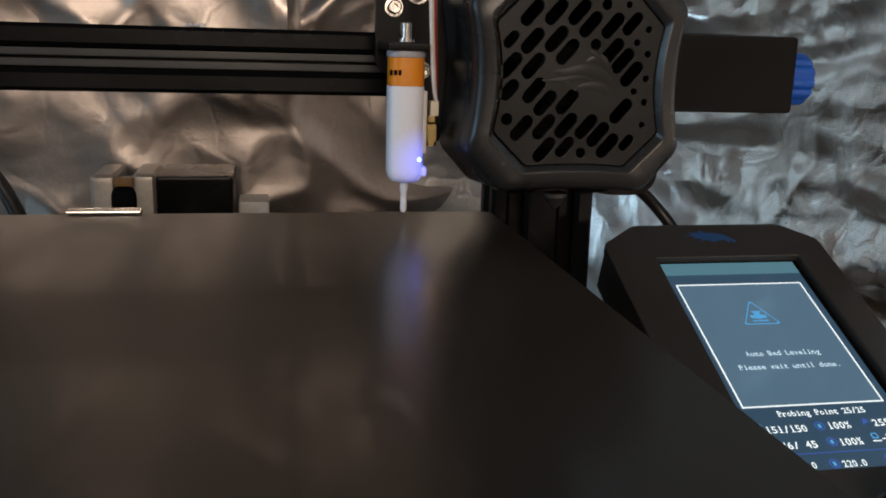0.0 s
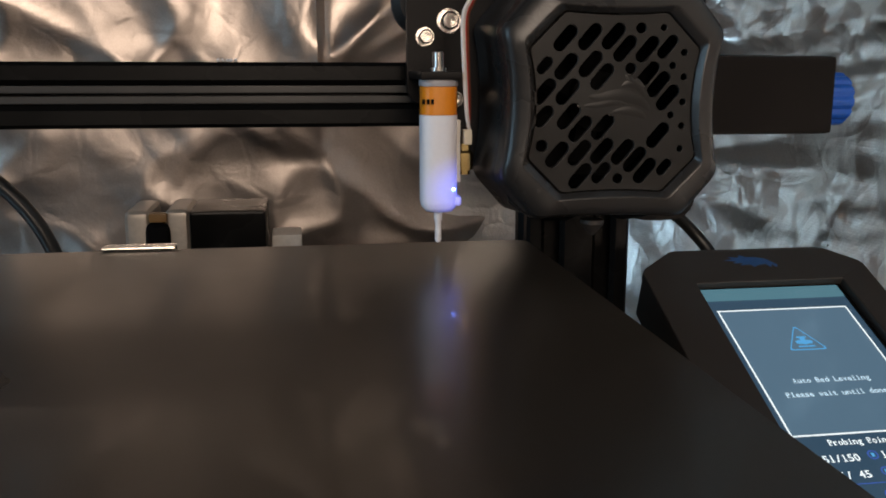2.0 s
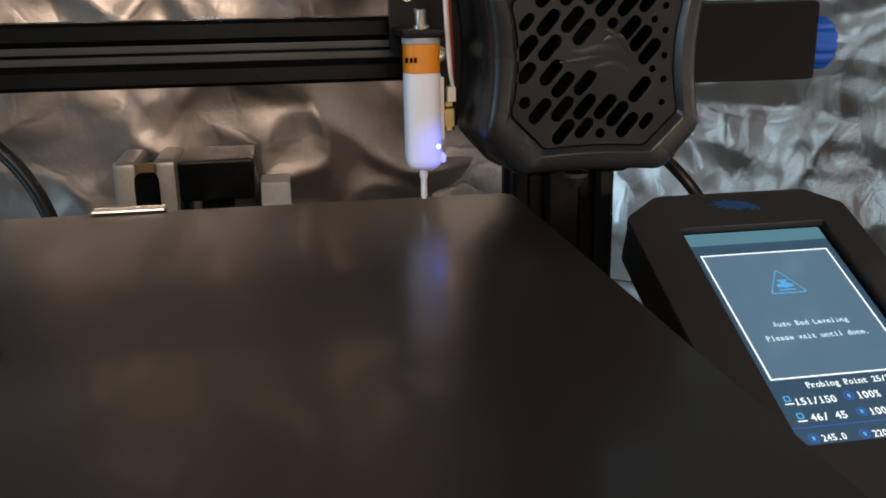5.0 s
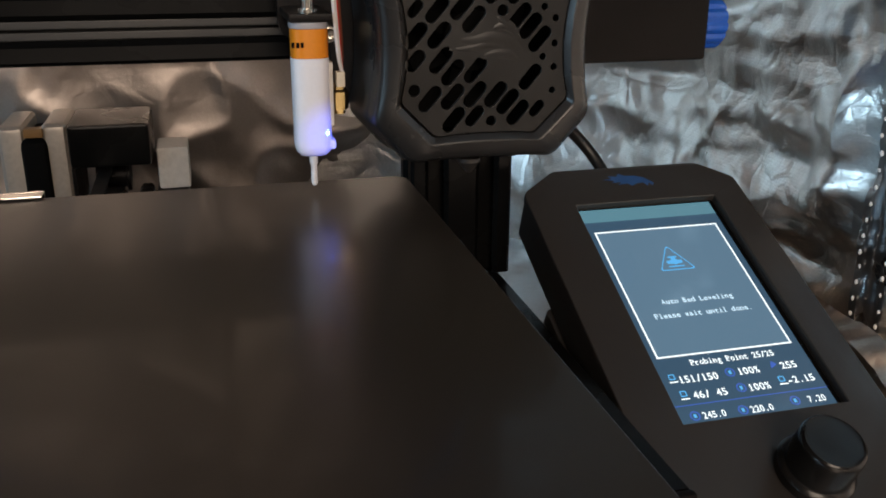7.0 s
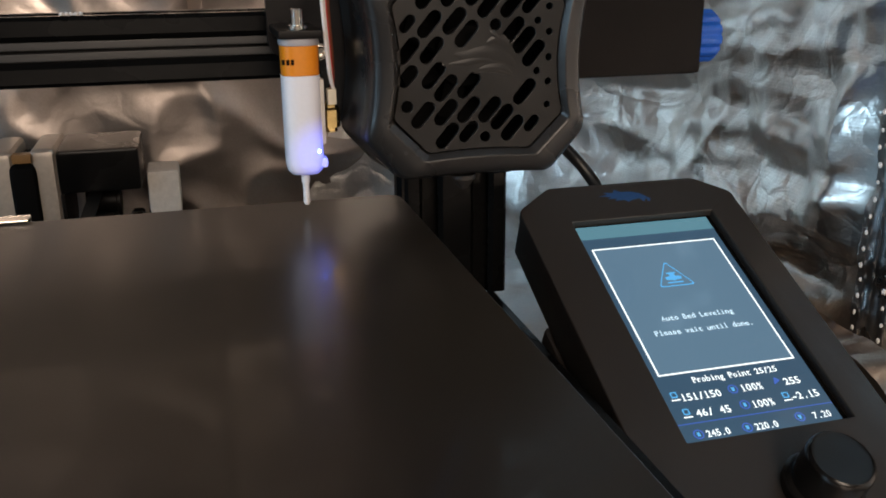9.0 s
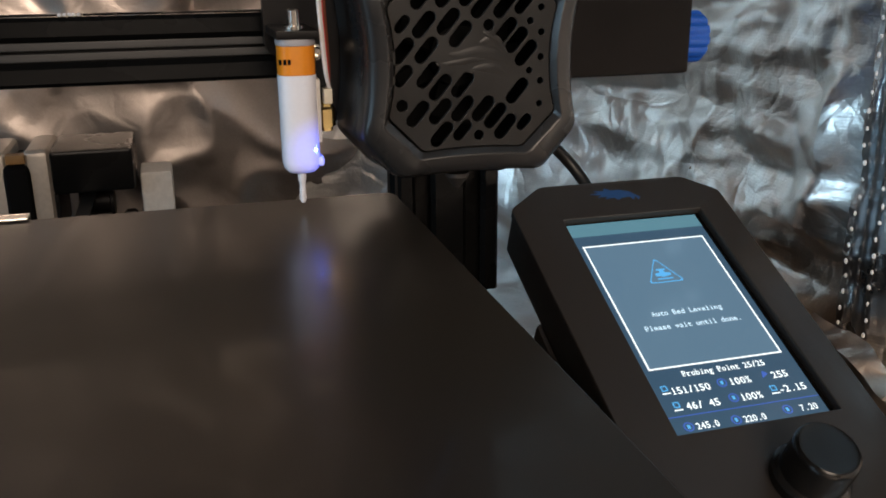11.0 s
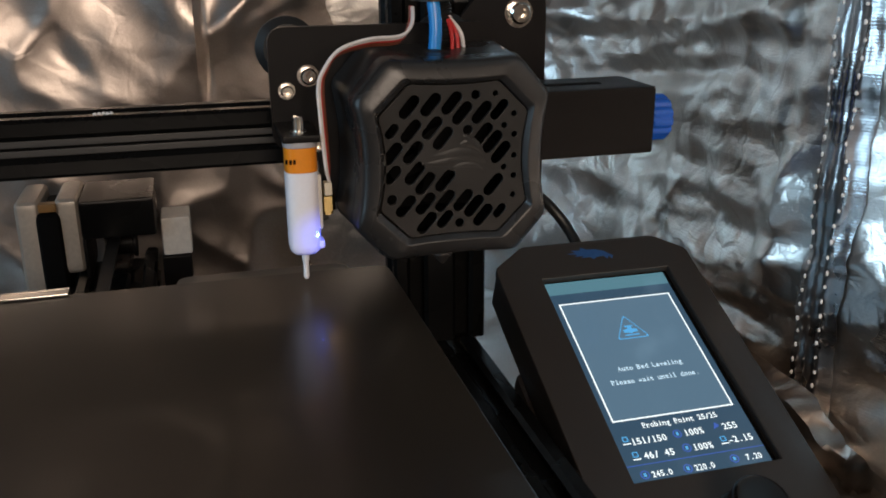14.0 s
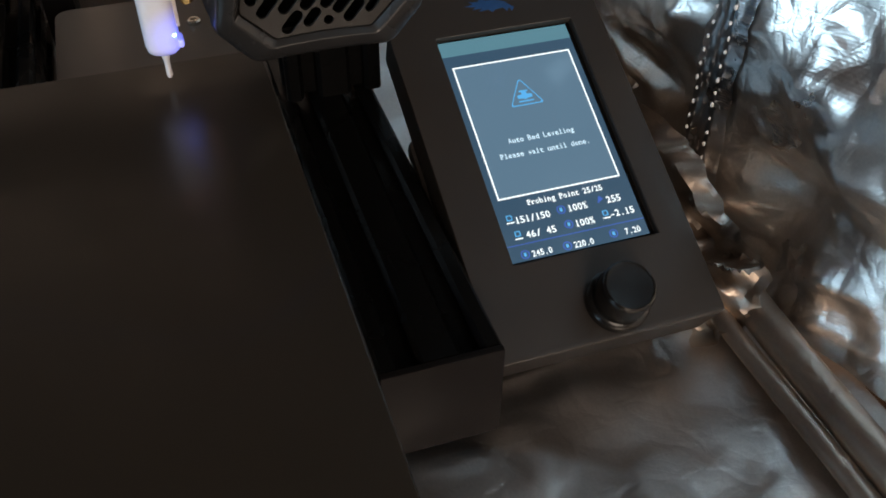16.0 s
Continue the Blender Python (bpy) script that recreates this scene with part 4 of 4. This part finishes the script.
def words(text, x, y, size, material, pitch, align="LEFT", bold=0.022):
    """A line of fixed-pitch writing with small foot serifs on the display; x and y in millimetres to its foot."""
    own = bmesh.new()
    x -= len(text) * pitch / 2 if align == "CENTER" else 0
    for i, ch in enumerate(text):
        if ch == " ":
            continue
        cu = bpy.data.curves.new("tmp", "FONT")
        cu.body, cu.size, cu.offset, cu.resolution_u = ch, size, bold * size, 3
        ob = bpy.data.objects.new("tmp", cu)
        me = bpy.data.meshes.new_from_object(ob)
        xs = [v.co.x for v in me.vertices]
        mid, wide = (min(xs) + max(xs)) / 2, max(xs) - min(xs)
        k = min(1.25, 0.86 * pitch / wide) if wide > 0.4 * pitch else 1.0
        me.transform(Matrix.Translation((x + (i + 0.5) * pitch, -y, -0.30)) @ Matrix.Diagonal((k, 1, 1, 1)) @ Matrix.Translation((-mid, 0, 0)))
        own.from_mesh(me)
        bpy.data.objects.remove(ob)
        bpy.data.curves.remove(cu)
        bpy.data.meshes.remove(me)
        if ch in "il1rfPITL":
            c = x + (i + (0.5 if ch in "il1IT" else 0.36)) * pitch
            w = pitch * (0.34 if ch in "il1" else 0.26)
            box(c - w, c + w, -y - 0.02, -y + 0.22, -0.31, -0.295, bm=own)
    own.transform(SM)
    return part("writing", own, material, display, smooth=False)


words("Auto Bed Leveling", 27.3, 48.2, 3.1, D_TEXT, 1.583, "CENTER")
words("Please wait until done.", 27.0, 54.2, 3.1, D_TEXT, 1.583, "CENTER")
words("Probing Point 25/25", 27.8, 74.2, 3.2, D_WHITE, 1.583, "CENTER", 0.022)
words("151/150", 6.0, 80.4, 3.7, D_WHITE, 1.98)
words("100%", 26.8, 80.0, 3.7, D_WHITE, 1.98)
words("255", 42.4, 79.8, 3.7, D_WHITE, 1.98)
words("46/ 45", 8.2, 86.6, 3.7, D_WHITE, 1.98)
words("100%", 27.4, 86.4, 3.7, D_WHITE, 1.98)
words("-2.15", 41.8, 85.6, 3.7, D_WHITE, 1.98)
words("245.0", 8.0, 94.0, 3.3, D_WHITE, 1.583)
words("220.0", 24.2, 94.2, 3.3, D_WHITE, 1.583)
words("7.20", 44.8, 93.4, 3.3, D_WHITE, 1.583)


def ring(cx, cy, r0, r1, h, n=20):
    return [(cx + r1 * math.cos(6.283 * k / n), -cy + r1 * math.sin(6.283 * k / n)) for k in range(n)], [[(cx + r0 * math.cos(6.283 * k / n), -cy + r0 * math.sin(6.283 * k / n)) for k in range(n)]]


def icon(loops, material, h=-0.30):
    return part("icon", sheet2d(loops[0], loops[1], 0.03, SM @ Matrix.Translation((0, 0, h))), material, display, smooth=False)


for cx, cy in ((24.3, 78.6), (25.2, 84.8), (5.6, 92.6), (21.8, 92.8), (40.4, 92.0)):
    icon(ring(cx, cy, 1.25, 1.7, 0), D_DARKICON)
    icon(([(cx - .5, -cy - .7), (cx + .5, -cy - .7), (cx + .5, -cy + .7), (cx - .5, -cy + .7)], []), D_ICON)
for cx, cy in ((4.3, 78.0), (5.4, 84.6), (40.2, 83.8)):
    icon(([(cx - 1.5, -cy - 1.9), (cx + 1.5, -cy - 1.9), (cx + 1.5, -cy - 1.4), (cx - 1.5, -cy - 1.4)], []), D_WHITE)
    icon((round_poly([(cx - 1.1, -cy - 0.8), (cx + 1.1, -cy - 0.8), (cx + 1.1, -cy + 1.4), (cx - 1.1, -cy + 1.4)], .4, 2),
          [round_poly([(cx - .7, -cy - 0.4), (cx + .7, -cy - 0.4), (cx + .7, -cy + 1.0), (cx - .7, -cy + 1.0)], .3, 2)]), D_ICON)
icon((round_poly([(38.8, -79.2), (41.6, -77.8), (40.0, -76.2)], .4, 2), []), D_DARKICON)
TX, TY = 26.7, 28.6
tri = lambda r: round_poly([(TX, -TY + r), (TX + r * 0.92, -TY - r * 0.62), (TX - r * 0.92, -TY - r * 0.62)], r * 0.22, 4)
icon((tri(7.6), [tri(6.9)]), D_ICON)
icon(([(TX - 3.0, -TY - 3.2), (TX + 3.0, -TY - 3.2), (TX + 3.0, -TY - 2.6), (TX - 3.0, -TY - 2.6)], []), D_ICON)
icon((round_poly([(TX - 3.0, -TY - 1.5), (TX - 1.0, -TY - 1.7), (TX, -TY - 2.2), (TX + 1.0, -TY - 1.7), (TX + 3.0, -TY - 1.5), (TX + 3.0, -TY - 0.1), (TX + 1.0, -TY + 0.2),
                   (TX + 0.9, -TY + 1.2), (TX + 1.8, -TY + 1.3), (TX + 1.8, -TY + 2.0), (TX - 1.8, -TY + 2.0), (TX - 1.8, -TY + 1.3), (TX - 0.9, -TY + 1.2), (TX - 1.0, -TY + 0.2), (TX - 3.0, -TY - 0.1)], .3, 2), []), D_ICON)
# blue printed mark above the display, as a plain shape
mark = sheet2d([(14.5, 13.4), (18.5, 14.0), (17.0, 15.4), (20.8, 14.8), (22.0, 16.6), (24.0, 15.0), (28.0, 14.8), (31.5, 13.4), (34.6, 10.0), (33.4, 8.4), (32.6, 10.4),
                (31.4, 8.6), (30.2, 10.6), (27.0, 10.2), (25.2, 9.0), (24.0, 10.6), (20.0, 10.2), (21.6, 11.6), (17.4, 11.4), (19.4, 12.6)],
               [], 0.05, SM @ Matrix.Translation((0, 0, 2.27)))
part("printed_mark", mark, BLUE_PRINT, panel, "small blue printed mark", smooth=False)
kb = lathe([(0, 1.8), (11.0, 1.8), (11.4, 2.6), (11.4, 5.4), (10.6, 6.4), (9.8, 6.8), (9.6, 8.0), (9.6, 16.4), (9.2, 17.6), (8.4, 18.2), (7.6, 17.8), (0, 17.7)], (30.4, -118.0, 0), "z", 48)
part("knob", kb, KNOB, panel, "glossy black turning knob", m=SM)

# the head and its beam stand a little lower than drawn above
for low in (gantry, tens, head, probe, wires):
    low.location.z -= 0.0012

# small leftovers: crumbs of filament and the motor's plug
for k in range(5):
    x = 0.1425 + 0.0013 * k
    whole("filament_crumb", lathe([(0, 0), (0.0006, 0.0002), (0.0007, 0.0006), (0.0003, 0.0010), (0, 0.0011)], (x, 0.2570 + 0.0004 * (k % 3), 0.1588), "z", 7),
          PIN, "tiny white plastic crumb on the beam", "crumb", "crumbs on the beam")
AMBER = mat("amber_plug_plastic", (0.22, 0.11, 0.03), 0.4)
part("plug", box(0.0930, 0.1015, 0.4240, 0.4300, 0.0822, 0.0866, 0.0006), AMBER, motor, "amber wire plug")
